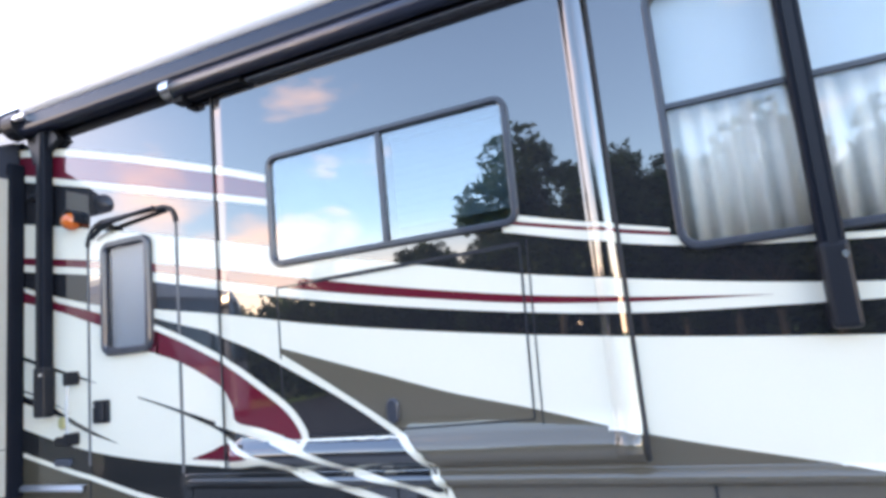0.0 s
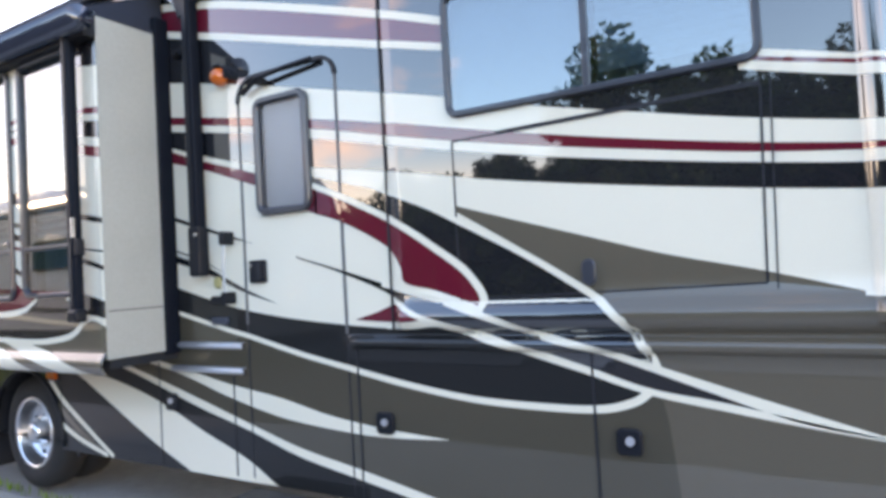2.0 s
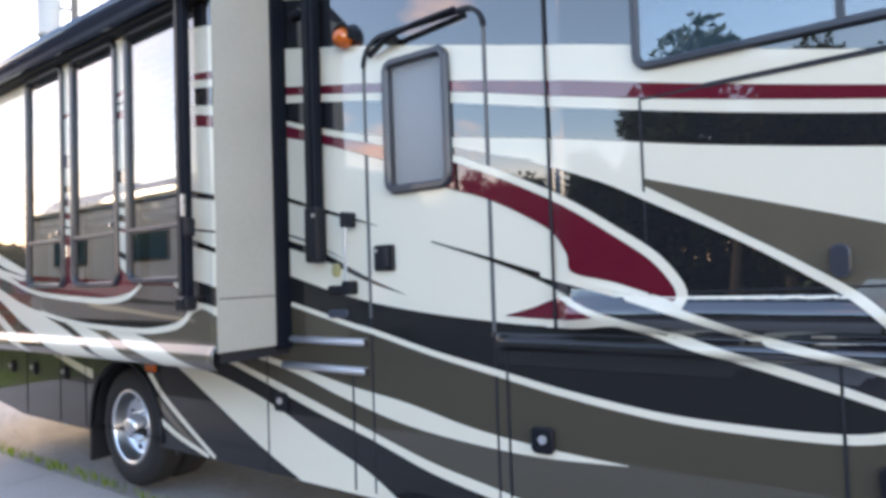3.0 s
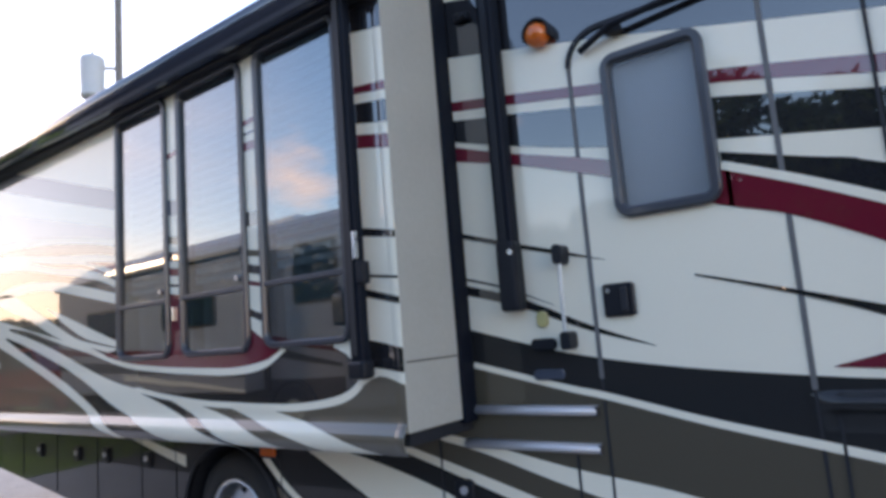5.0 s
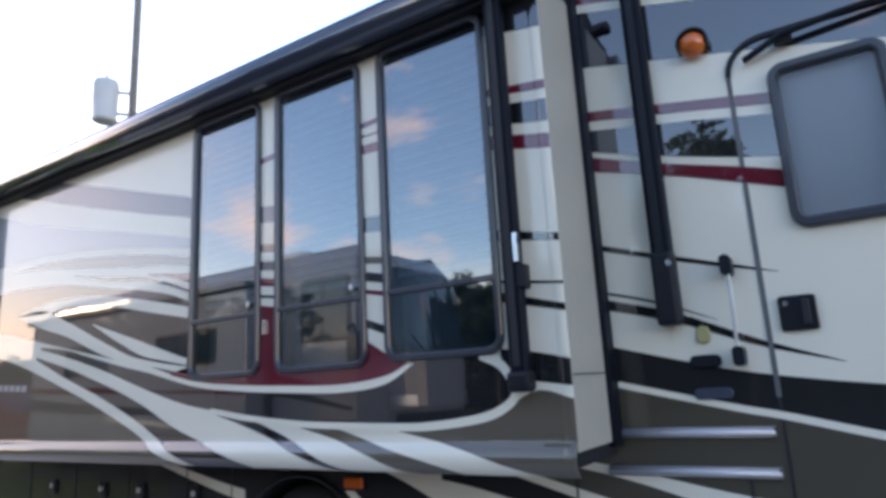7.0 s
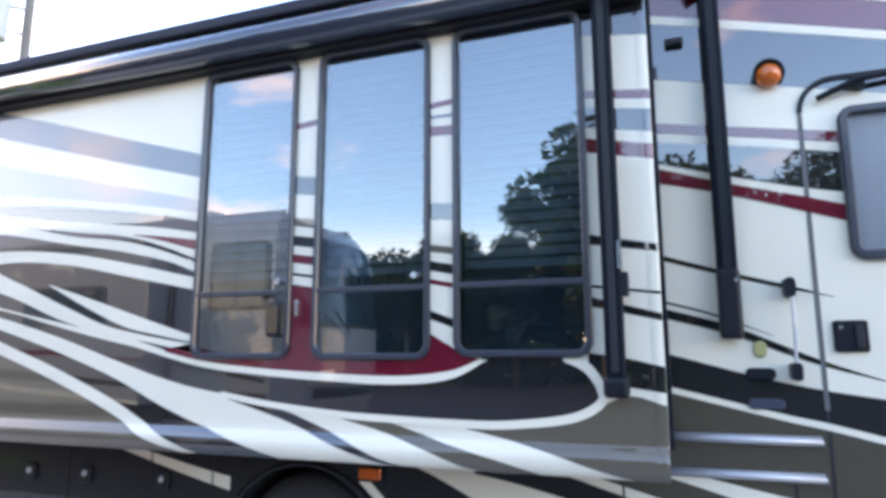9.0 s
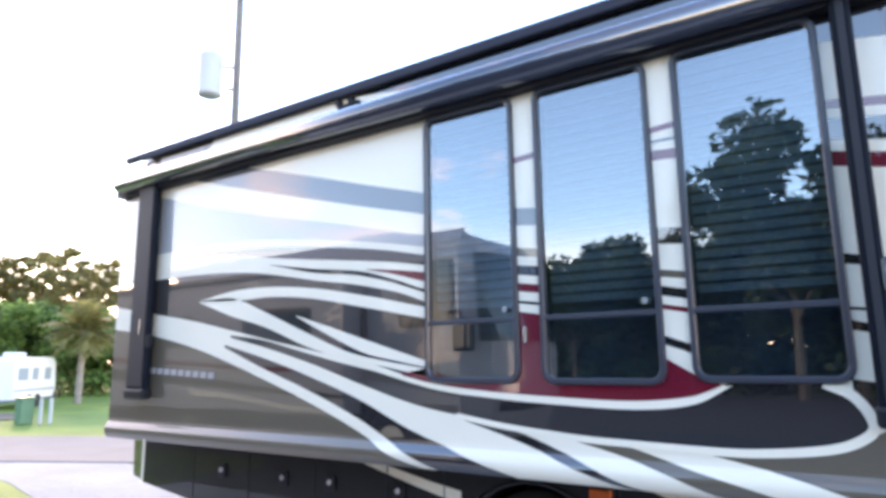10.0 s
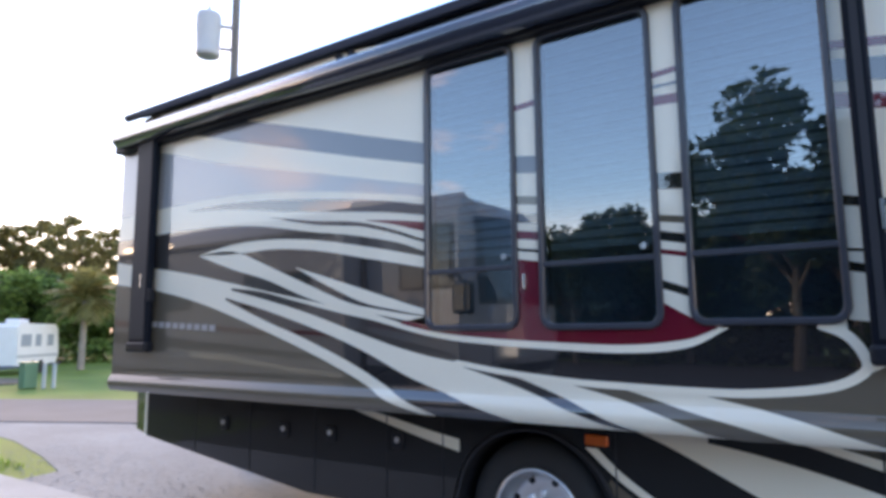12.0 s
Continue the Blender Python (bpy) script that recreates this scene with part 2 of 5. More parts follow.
REAR_RUN, REACH, RISE, EYE_LINE = 0.885, 1.09, 1.035, 2.166


def lay(bm):
    """Lays plan drawings into metres: the rear run shortened, the slide-out's reach and the height drawn out."""
    for v in bm.verts:
        if v.co.x < -7.69:
            v.co.x = -7.69 + (v.co.x + 7.69) * REAR_RUN
        if v.co.y < BODY_Y:
            v.co.y = BODY_Y - (BODY_Y - v.co.y) * REACH
        v.co.z = EYE_LINE + (v.co.z - EYE_LINE) * RISE
    bm.transform(PLAN)


def mesh_of(name, bm, material, plan=False, smooth=False):
    if plan:
        lay(bm)
    me = bpy.data.meshes.new(name)
    bm.to_mesh(me)
    bm.free()
    me.materials.append(material)
    if smooth:
        for f in me.polygons:
            f.use_smooth = True
    return me


def part(name, bm, material, parent, label="", plan=False, smooth=False):
    ob = new(name, mesh_of(name, bm, material, plan, smooth))
    ob.parent = parent
    if parent is not None:
        ob.matrix_parent_inverse = parent.matrix_world.inverted()
    if label:
        ob["label"] = label
    return ob


def thing(name, loc, label, category, group="", kind=""):
    ob = new(name)
    ob.empty_display_size = 0.2
    ob.location = loc
    bpy.context.view_layer.update()
    return tagged(ob, label, category, group, kind)


def solid(name, bm, material, label, category, group="", kind="", plan=False, smooth=False):
    """A thing that is one mesh."""
    return tagged(part(name, bm, material, None, "", plan, smooth), label, category, group, kind)


def add_box(bm, x0, x1, y0, y1, z0, z1, bevel=0.0, seg=2):
    g = bmesh.ops.create_cube(bm, size=1.0)
    bmesh.ops.scale(bm, vec=(x1 - x0, y1 - y0, z1 - z0), verts=g["verts"])
    bmesh.ops.translate(bm, vec=((x0 + x1) / 2, (y0 + y1) / 2, (z0 + z1) / 2), verts=g["verts"])
    if bevel:
        es = list({e for v in g["verts"] for e in v.link_edges})
        bmesh.ops.bevel(bm, geom=es, offset=bevel, segments=seg, profile=0.5, affect="EDGES")
    return bm


def box(x0, x1, y0, y1, z0, z1, bevel=0.0, seg=2):
    return add_box(bmesh.new(), x0, x1, y0, y1, z0, z1, bevel, seg)


def add_tube(bm, path, radius, sides=12, taper=None, caps=True):
    """A round bar along a path; taper: the radius at its end."""
    pts = [Vector(p) for p in path]
    rings = []
    for i, p in enumerate(pts):
        d = (pts[min(i + 1, len(pts) - 1)] - pts[max(i - 1, 0)]).normalized()
        a = d.orthogonal().normalized() if i == 0 else (ref - d * ref.dot(d)).normalized()
        ref = a
        b = d.cross(a)
        r = radius if taper is None else radius + (taper - radius) * i / (len(pts) - 1)
        rings.append([bm.verts.new(p + (a * math.cos(2 * math.pi * k / sides) + b * math.sin(2 * math.pi * k / sides)) * r) for k in range(sides)])
    for r0, r1 in zip(rings, rings[1:]):
        for k in range(sides):
            bm.faces.new((r0[k], r0[(k + 1) % sides], r1[(k + 1) % sides], r1[k]))
    if caps:
        bm.faces.new(rings[0][::-1])
        bm.faces.new(rings[-1])
    return bm


def tube(path, radius, sides=12, taper=None):
    return add_tube(bmesh.new(), path, radius, sides, taper)


def round_rect(x0, x1, z0, z1, r, seg=6):
    pts = []
    for cx, cz, a0 in ((x1 - r, z1 - r, 0), (x0 + r, z1 - r, 90), (x0 + r, z0 + r, 180), (x1 - r, z0 + r, 270)):
        pts += [(cx + r * math.cos(radians(a0 + 90 * k / seg)), cz + r * math.sin(radians(a0 + 90 * k / seg))) for k in range(seg + 1)]
    return pts


def loft(loops, closed_ends=(False, False)):
    """A skin over rings of equal count."""
    bm = bmesh.new()
    vs = [[bm.verts.new(p) for p in loop] for loop in loops]
    n = len(vs[0])
    for a, b in zip(vs, vs[1:]):
        for k in range(n):
            bm.faces.new((a[k], a[(k + 1) % n], b[(k + 1) % n], b[k]))
    if closed_ends[0]:
        bm.faces.new(vs[0][::-1])
    if closed_ends[1]:
        bm.faces.new(vs[-1])
    bmesh.ops.recalc_face_normals(bm, faces=bm.faces)
    return bm


def ring_frame(x0, x1, z0, z1, r, w, y, proud, deep=0.02):
    """A rounded window frame on the plane y, standing proud of it towards -y."""
    def at(inset, yy):
        return [(px, yy, pz) for px, pz in round_rect(x0 + inset, x1 - inset, z0 + inset, z1 - inset, max(r - inset, 0.01))]
    return loft([at(0, y + 0.004), at(0, y - proud * 0.6), at(w * 0.2, y - proud), at(w * 0.75, y - proud), at(w, y - proud * 0.55), at(w, y + deep)])


def plate(x0, x1, z0, z1, r, y0, y1, bevel=0.0):
    """A rounded plate from y0 (front) to y1 (back)."""
    def at(inset, yy):
        return [(px, yy, pz) for px, pz in round_rect(x0 + inset, x1 - inset, z0 + inset, z1 - inset, max(r - inset, 0.002), 4)]
    return loft([at(0, y1), at(0, y0 + bevel), at(bevel, y0)] if bevel else [at(0, y1), at(0, y0)], (True, True))


def spline(pts):
    """z over x through the control points, x rising."""
    xs, zs = np.array([p[0] for p in pts], float), np.array([p[1] for p in pts], float)
    d = np.gradient(zs, xs) if len(xs) > 2 else np.full(len(xs), (zs[-1] - zs[0]) / (xs[-1] - xs[0]))

    def f(x):
        i = int(np.clip(np.searchsorted(xs, x) - 1, 0, len(xs) - 2))
        h = xs[i + 1] - xs[i]
        t = min(max((x - xs[i]) / h, 0), 1)
        return float((1 + 2 * t) * (1 - t) ** 2 * zs[i] + t * (1 - t) ** 2 * h * d[i] + t * t * (3 - 2 * t) * zs[i + 1] + t * t * (t - 1) * h * d[i + 1])
    return f


def bend(pts, n=48):
    """A smooth line through the control points, evenly sampled."""
    q = [np.array(p, float) for p in pts]
    q = [2 * q[0] - q[1]] + q + [2 * q[-1] - q[-2]]
    out = []
    per = max(2, n // (len(q) - 3))
    for i in range(1, len(q) - 2):
        for k in range(per):
            t = k / per
            out.append(0.5 * (2 * q[i] + (q[i + 1] - q[i - 1]) * t + (2 * q[i - 1] - 5 * q[i] + 4 * q[i + 1] - q[i + 2]) * t ** 2 + (3 * q[i] - q[i - 1] - 3 * q[i + 1] + q[i + 2]) * t ** 3))
    return out + [q[-2]]


# ---- the coach: its surfaces ----
BODY_Y, SLIDE_Y = 3.20, 2.68
ROOF_Z, SKIRT_Z = 4.02, 0.31
X_REAR, X_FRONT = -12.25, 3.4


def hump(v, a, b):
    return math.sin(math.pi * (v - a) / (b - a)) ** 0.7 if a < v < b else 0.0


def body_y(x, z):
    """The coach's side: flat, with the front slide-out standing 12 mm proud, its rounded fascia and the belt rail."""
    y = BODY_Y
    if -3.04 < x < -0.53 and z > 1.318:
        y -= (0.012 + 0.050 * hump(z, 1.318, 1.47)) * min(1.0, (x + 3.04) / 0.08)
        if z > 1.36:
            y -= 0.036 * hump(x, -0.66, -0.53)
    if x > -3.39:
        y -= 0.038 * hump(z, 1.212, 1.292)
    return y


def slide_y(x, z):
    """The rear slide-out's face, with its rounded bottom fascia and corner trim."""
    return SLIDE_Y - 0.035 * hump(z, 1.085, 1.225) - 0.005 * hump(x, -5.075, -5.02)


def skirt(x):
    """The lower edge of the coach's side, with the two wheel arches."""
    z = SKIRT_Z if x > -9.5 else SKIRT_Z + 0.10 * (-9.5 - x)
    for cx in (-7.27, 0.95):
        if abs(x - cx) < 0.60:
            z = max(z, 0.36 + math.sqrt(0.60 ** 2 - (x - cx) ** 2))
    return z


def lattice(fine_x, fine_z, x0, x1, z0, z1, step_x=0.05, step_z=0.09):
    xs = {round(x0 + step_x * i, 3) for i in range(int((x1 - x0) / step_x) + 1)} | {x1}
    for a, b, st in fine_x:
        xs |= {round(a + st * i, 4) for i in range(int(round((b - a) / st)) + 1)}
    zs = {round(z0 + step_z * i, 3) for i in range(int((z1 - z0) / step_z) + 1)} | {z1}
    for a, b, st in fine_z:
        zs |= {round(a + st * i, 4) for i in range(int(round((b - a) / st)) + 1)}
    return sorted(xs), sorted(zs)


BODY_GRID = lattice([(-3.05, -2.95, 0.01), (-0.67, -0.52, 0.01), (-7.9, -6.65, 0.02), (0.33, 1.57, 0.02)], [(1.21, 1.46, 0.008)], X_REAR, X_FRONT, SKIRT_Z, ROOF_Z)
SLIDE_GRID = lattice([(-5.08, -5.015, 0.005)], [(1.08, 1.23, 0.008)], -11.88, -5.02, 1.085, 3.50)


def sheet(up, lo, x0, x1, surf, grid, lift, holes=(), floor=None):
    """A skin on a surface between two edges; its inner points lie on the surface's own lattice."""
    bm = bmesh.new()
    xs = sorted({x0, x1} | {x for x in grid[0] if x0 < x < x1} | {v for h in holes for v in h[:2] if x0 < v < x1})
    zl = sorted(set(grid[1]) | {v for h in holes for v in h[2:]})
    cols = []
    for x in xs:
        a, b = lo(x), up(x)
        if floor:
            a = max(a, floor(x))
        b = max(b, a)
        inner = [min(max(z, a), b) for z in zl]
        cols.append([(z, bm.verts.new((x, surf(x, z) - lift, z))) for z in [a] + inner + [b]])
    for i in range(len(xs) - 1):
        xm = (xs[i] + xs[i + 1]) / 2
        for j in range(len(cols[0]) - 1):
            q = (cols[i][j], cols[i + 1][j], cols[i + 1][j + 1], cols[i][j + 1])
            zm = sum(v[0] for v in q) / 4
            if q[3][0] - q[0][0] < 1e-5 and q[2][0] - q[1][0] < 1e-5:
                continue
            if any(h[0] < xm < h[1] and h[2] < zm < h[3] for h in holes):
                continue
            bm.faces.new([v[1] for v in q])
    bmesh.ops.remove_doubles(bm, verts=bm.verts, dist=1e-5)
    loose = [v for v in bm.verts if not v.link_faces]
    bmesh.ops.delete(bm, geom=loose, context="VERTS")
    return bm


def const(z):
    return lambda x: z

# ---- the coach ----
coach = thing("motorhome", (-4.1, 4.1, 0), "glossy black, cream, taupe and maroon motorhome parked on gravel", "motorhome")
W_FRONT = (-2.60, -1.0, 2.468, 3.155)
W_DOOR = (-4.115, -3.635, 2.072, 2.85)
W_CAB = (-0.262, 1.30, 2.215, 3.49)
W_SLIDE = ((-7.675, -6.995, 1.60, 3.33), (-6.857, -6.157, 1.598, 3.33), (-6.03, -5.332, 1.612, 3.335))
BODY_HOLES = [(a + 0.02, b - 0.02, c + 0.02, d - 0.02) for a, b, c, d in (W_FRONT, W_DOOR, W_CAB)] + [(-11.8, -5.1, 1.22, 3.42)]
SLIDE_HOLES = [(a + 0.02, b - 0.02, c + 0.02, d - 0.02) for a, b, c, d in W_SLIDE]

side_wall = part("side_wall", sheet(const(ROOF_Z), skirt, X_REAR, X_FRONT, body_y, BODY_GRID, 0.0, BODY_HOLES, skirt), CREAM, coach, "glossy cream coach side", plan=True, smooth=True)
slide_face = part("slide_out_face", sheet(const(3.50), const(1.085), -11.88, -5.02, slide_y, SLIDE_GRID, 0.0, SLIDE_HOLES), CREAM, coach, "glossy cream slide-out face", plan=True, smooth=True)


def pieces(bm):
    """The separate pieces of a sheet, each as a bmesh of its own."""
    todo, out = set(bm.verts), []
    while todo:
        seed = todo.pop()
        isle, stack = {seed}, [seed]
        while stack:
            for e in stack.pop().link_edges:
                for v in e.verts:
                    if v not in isle:
                        isle.add(v)
                        stack.append(v)
        todo -= isle
        faces = [f for f in bm.faces if f.verts[0] in isle]
        if faces:
            nb_ = bmesh.new()
            made = {}
            for f in faces:
                for v in f.verts:
                    if v not in made:
                        made[v] = nb_.verts.new(v.co)
            for f in faces:
                nb_.faces.new([made[v] for v in f.verts])
            out.append(nb_)
    bm.free()
    return out


def band(name, material, up, lo, layer, wall="body", label=""):
    """A painted field between an upper and a lower edge, on the coach's side or on the slide-out's face."""
    x0, x1 = max(up[0][0], lo[0][0]), min(up[-1][0], lo[-1][0])
    if wall == "body":
        bm = sheet(spline(up), spline(lo), x0, x1, body_y, BODY_GRID, 0.0012 * layer, BODY_HOLES, skirt)
    else:
        bm = sheet(spline(up), spline(lo), x0, x1, slide_y, SLIDE_GRID, 0.0012 * layer, SLIDE_HOLES)
    for piece in pieces(bm):
        part(name, piece, material, side_wall if wall == "body" else slide_face, label, plan=True, smooth=True)


def ribbon(name, material, a, b, layer, surf, parent, label="", n=72, rows=6):
    """A painted field between two bent lines that both run the same way."""
    bm = bmesh.new()
    pa, pb = bend(a, n), bend(b, n)
    m = min(len(pa), len(pb))
    pa = [pa[round(i * (len(pa) - 1) / (m - 1))] for i in range(m)]
    pb = [pb[round(i * (len(pb) - 1) / (m - 1))] for i in range(m)]
    g = []
    for p, q in zip(pa, pb):
        col = []
        for k in range(rows + 1):
            v = p + (q - p) * k / rows
            col.append(bm.verts.new((v[0], surf(v[0], v[1]) - 0.0012 * layer, v[1])))
        g.append(col)
    for c0, c1 in zip(g, g[1:]):
        for k in range(rows):
            bm.faces.new((c0[k], c0[k + 1], c1[k + 1], c1[k]))
    bmesh.ops.recalc_face_normals(bm, faces=bm.faces)
    return part(name, bm, material, parent, label, plan=True, smooth=True)


def stroke(name, material, pts, w0, w1, layer, surf, parent, label=""):
    """A painted line of changing width along a bent path."""
    p = bend(pts, 96)
    a, b = [], []
    for i, v in enumerate(p):
        d = p[min(i + 1, len(p) - 1)] - p[max(i - 1, 0)]
        d = d / (np.hypot(*d) + 1e-9)
        nrm, w = np.array((-d[1], d[0])), (w0 + (w1 - w0) * i / (len(p) - 1)) / 2
        a.append(v + nrm * w)
        b.append(v - nrm * w)
    bm = bmesh.new()
    rows = [[bm.verts.new((q[0], surf(q[0], q[1]) - 0.0012 * layer, q[1])) for q in (u, (u + v) / 2, v)] for u, v in zip(a, b)]
    for r0, r1 in zip(rows, rows[1:]):
        for k in range(2):
            bm.faces.new((r0[k], r0[k + 1], r1[k + 1], r1[k]))
    bmesh.ops.recalc_face_normals(bm, faces=bm.faces)
    return part(name, bm, material, parent, label, plan=True, smooth=True)


# large painted fields of the coach's side
C_TOP = [(-5.10, 3.155), (-4.25, 2.981), (-3.39, 2.785), (-2.60, 2.597), (-2.06, 2.455), (-1.59, 2.346), (-1.05, 2.228), (-0.48, 2.128), (0.14, 2.034), (1.2, 1.93), (3.4, 1.80)]
band("black_upper_field", BLACK, [(-5.10, 4.0), (3.4, 4.0)], C_TOP, 1, label="glossy black upper field")
D_TOP = [(-5.10, 2.895), (-4.26, 2.754), (-3.40, 2.600), (-3.01, 2.519), (-2.30, 2.362), (-1.51, 2.203), (-1.07, 2.126), (-0.49, 2.046), (0.09, 1.987)]
D_BOT = [(-5.10, 2.840), (-4.26, 2.699), (-3.41, 2.539), (-3.02, 2.448), (-2.30, 2.297), (-1.51, 2.156), (-1.07, 2.085), (-0.62, 2.035), (0.09, 1.986)]
band("maroon_stripe", MAROON, D_TOP, D_BOT, 2)
E_BOT = [(-5.10, 2.786), (-4.26, 2.649), (-3.41, 2.476), (-3.02, 2.391), (-2.31, 2.245), (-1.52, 2.107), (-1.08, 2.041), (-0.50, 1.973), (0.12, 1.939), (1.2, 1.90), (3.4, 1.80)]
F_BOT = [(-5.10, 2.680), (-4.67, 2.553), (-4.27, 2.450), (-3.60, 2.335), (-3.03, 2.242), (-2.32, 2.110), (-1.53, 1.991), (-1.03, 1.926), (-0.51, 1.869), (0.10, 1.813), (1.2, 1.74), (3.4, 1.66)]
band("black_middle_band", BLACK, E_BOT, F_BOT, 2)
# the pair of cream lines and the maroon field between them on the upper black
A1 = [(-5.10, 3.74), (-4.55, 3.632), (-4.05, 3.497), (-3.61, 3.369), (-3.07, 3.201), (-2.59, 3.037)]
A2 = [(-5.10, 3.685), (-4.55, 3.577), (-4.05, 3.445), (-3.61, 3.316), (-3.07, 3.151), (-2.59, 2.991)]
A3 = [(-5.10, 3.54), (-4.58, 3.412), (-4.06, 3.278), (-3.62, 3.163), (-3.08, 3.020), (-2.59, 2.890)]
A4 = [(-5.10, 3.49), (-4.58, 3.362), (-4.06, 3.231), (-3.62, 3.114), (-3.08, 2.975), (-2.59, 2.848)]
band("cream_line", CREAM, A1, A2, 3)
band("maroon_field", MAROON, A2, A3, 2)
band("cream_line", CREAM, A3, A4, 3)
band("cream_line", CREAM, [(-1.10, 2.540), (-0.70, 2.433), (-0.29, 2.335)], [(-1.10, 2.505), (-0.70, 2.409), (-0.29, 2.318)], 3)
band("maroon_line", MAROON, [(-1.10, 2.505), (-0.70, 2.409), (-0.29, 2.318)], [(-1.10, 2.485), (-0.70, 2.390), (-0.29, 2.300)], 2)
band("cream_line", CREAM, [(-1.10, 2.485), (-0.70, 2.390), (-0.29, 2.300), (0.3, 2.215), (1.2, 2.14)], [(-1.10, 2.445), (-0.70, 2.343), (-0.29, 2.255), (0.3, 2.185), (1.2, 2.12)], 3)
# maroon stripe that grows into the large swoosh
RED_TOP = [(-5.10, 2.650), (-4.60, 2.492), (-4.27, 2.401), (-4.09, 2.346), (-3.64, 2.215), (-3.33, 2.085), (-2.97, 1.915), (-2.72, 1.760), (-2.56, 1.640), (-2.46, 1.535), (-2.445, 1.460)]
RED_BOT = [(-5.10, 2.565), (-4.60, 2.432), (-4.28, 2.327), (-4.09, 2.262), (-3.65, 2.059), (-3.41, 1.982), (-3.19, 1.877), (-3.05, 1.791), (-2.97, 1.682), (-2.94, 1.593), (-2.73, 1.542), (-2.46, 1.455)]
band("maroon_stripe", MAROON, RED_TOP[:5] + [(-3.60, 2.200)], RED_BOT[:5] + [(-3.60, 2.043)], 4)
ribbon("maroon_swoosh", MAROON, [(-3.62, 2.207)] + RED_TOP[5:], [(-3.62, 2.049)] + RED_BOT[5:], 4, body_y, side_wall, n=108)
# black wedge between the two bent cream lines
I_TOP = [(-3.63, 2.283), (-3.32, 2.195), (-3.10, 2.136), (-2.77, 2.010), (-2.53, 1.890), (-2.20, 1.720), (-1.95, 1.572), (-1.77, 1.450), (-1.64, 1.325), (-1.585, 1.225), (-1.578, 1.190)]
I_BOT = [(-3.63, 2.238), (-3.32, 2.110), (-2.97, 1.940), (-2.72, 1.788), (-2.54, 1.668), (-2.44, 1.555), (-2.42, 1.470), (-2.40, 1.410), (-2.11, 1.310), (-1.82, 1.240), (-1.62, 1.186)]
ribbon("black_wedge", BLACK, I_TOP, I_BOT, 2.4, body_y, side_wall, n=120, rows=24)
# taupe fields of the lower side, the rear one with shade in its colour
LOW_TOP = [(-5.9, 1.50), (-5.0, 1.430), (-4.47, 1.306), (-4.26, 1.264), (-3.80, 1.155), (-3.39, 1.072), (-3.03, 1.003), (-2.55, 0.940), (-2.13, 0.930), (-1.83, 0.960), (-1.45, 1.05), (-1.2, 1.0)]
band("shaded_taupe_lower_field", TAUPE_SHADED, LOW_TOP, [(-5.9, 0.2), (-1.20, 0.2)], 0.5)
T_TOP = [(-2.58, 1.997), (-2.35, 1.928), (-1.84, 1.779), (-1.51, 1.683), (-1.04, 1.573), (-0.51, 1.435), (0.07, 1.323), (0.45, 1.257), (1.4, 1.10), (3.4, 0.9)]
band("taupe_wedge", TAUPE, T_TOP, [(-2.58, 1.965), (-2.20, 1.745), (-1.95, 1.590), (-1.76, 1.455), (-1.63, 1.32), (-1.56, 1.17), (-1.5, 0.9), (-1.44, 0.3), (-1.2, 0.2), (3.4, 0.2)], 1)
# black pocket over the low cream line
K_TOP = [(-5.10, 1.650), (-4.35, 1.466), (-4.05, 1.419), (-3.53, 1.364), (-3.06, 1.335), (-2.68, 1.345), (-2.56, 1.315), (-2.25, 1.225), (-1.87, 1.120), (-1.60, 1.040)]
K_BOT = [(-5.10, 1.470), (-4.47, 1.325), (-4.26, 1.280), (-3.80, 1.172), (-3.39, 1.093), (-3.02, 1.022), (-2.55, 0.956), (-2.13, 0.938), (-1.83, 0.944), (-1.60, 1.030)]
band("black_pocket", DULLED_BLACK, K_TOP, K_BOT, 2)
stroke("cream_line", CREAM, [(-5.0, 1.444), (-4.47, 1.322), (-4.26, 1.280), (-3.80, 1.172), (-3.39, 1.093), (-3.02, 1.022), (-2.55, 0.956), (-2.13, 0.938), (-1.83, 0.944), (-1.66, 0.985), (-1.57, 1.045)], 0.030, 0.040, 4, body_y, side_wall)
# the long dark spike with its two cream lines
L_BLACK_T = [(-3.80, 1.789), (-3.43, 1.688), (-3.13, 1.600), (-2.73, 1.490), (-2.41, 1.400), (-2.11, 1.298), (-1.82, 1.230), (-1.55, 1.147), (-1.25, 1.045), (-1.0, 0.975)]
L_BLACK_B = [(-3.80, 1.782), (-3.43, 1.669), (-3.13, 1.560), (-2.80, 1.395), (-2.56, 1.322), (-2.25, 1.235), (-1.87, 1.126), (-1.55, 1.035), (-1.25, 0.99), (-1.0, 0.960)]
band("black_spike", BLACK, L_BLACK_T, L_BLACK_B, 4)
band("cream_line", CREAM, [(-3.12, 1.606), (-2.73, 1.508), (-2.41, 1.418), (-2.11, 1.316), (-1.82, 1.247), (-1.55, 1.165), (-1.25, 1.076), (-1.0, 1.004), (-0.58, 0.886)], [(-3.12, 1.575), (-2.73, 1.475), (-2.41, 1.381), (-2.11, 1.280), (-1.82, 1.213), (-1.55, 1.128), (-1.25, 1.030), (-1.0, 0.950), (-0.58, 0.885)], 5)
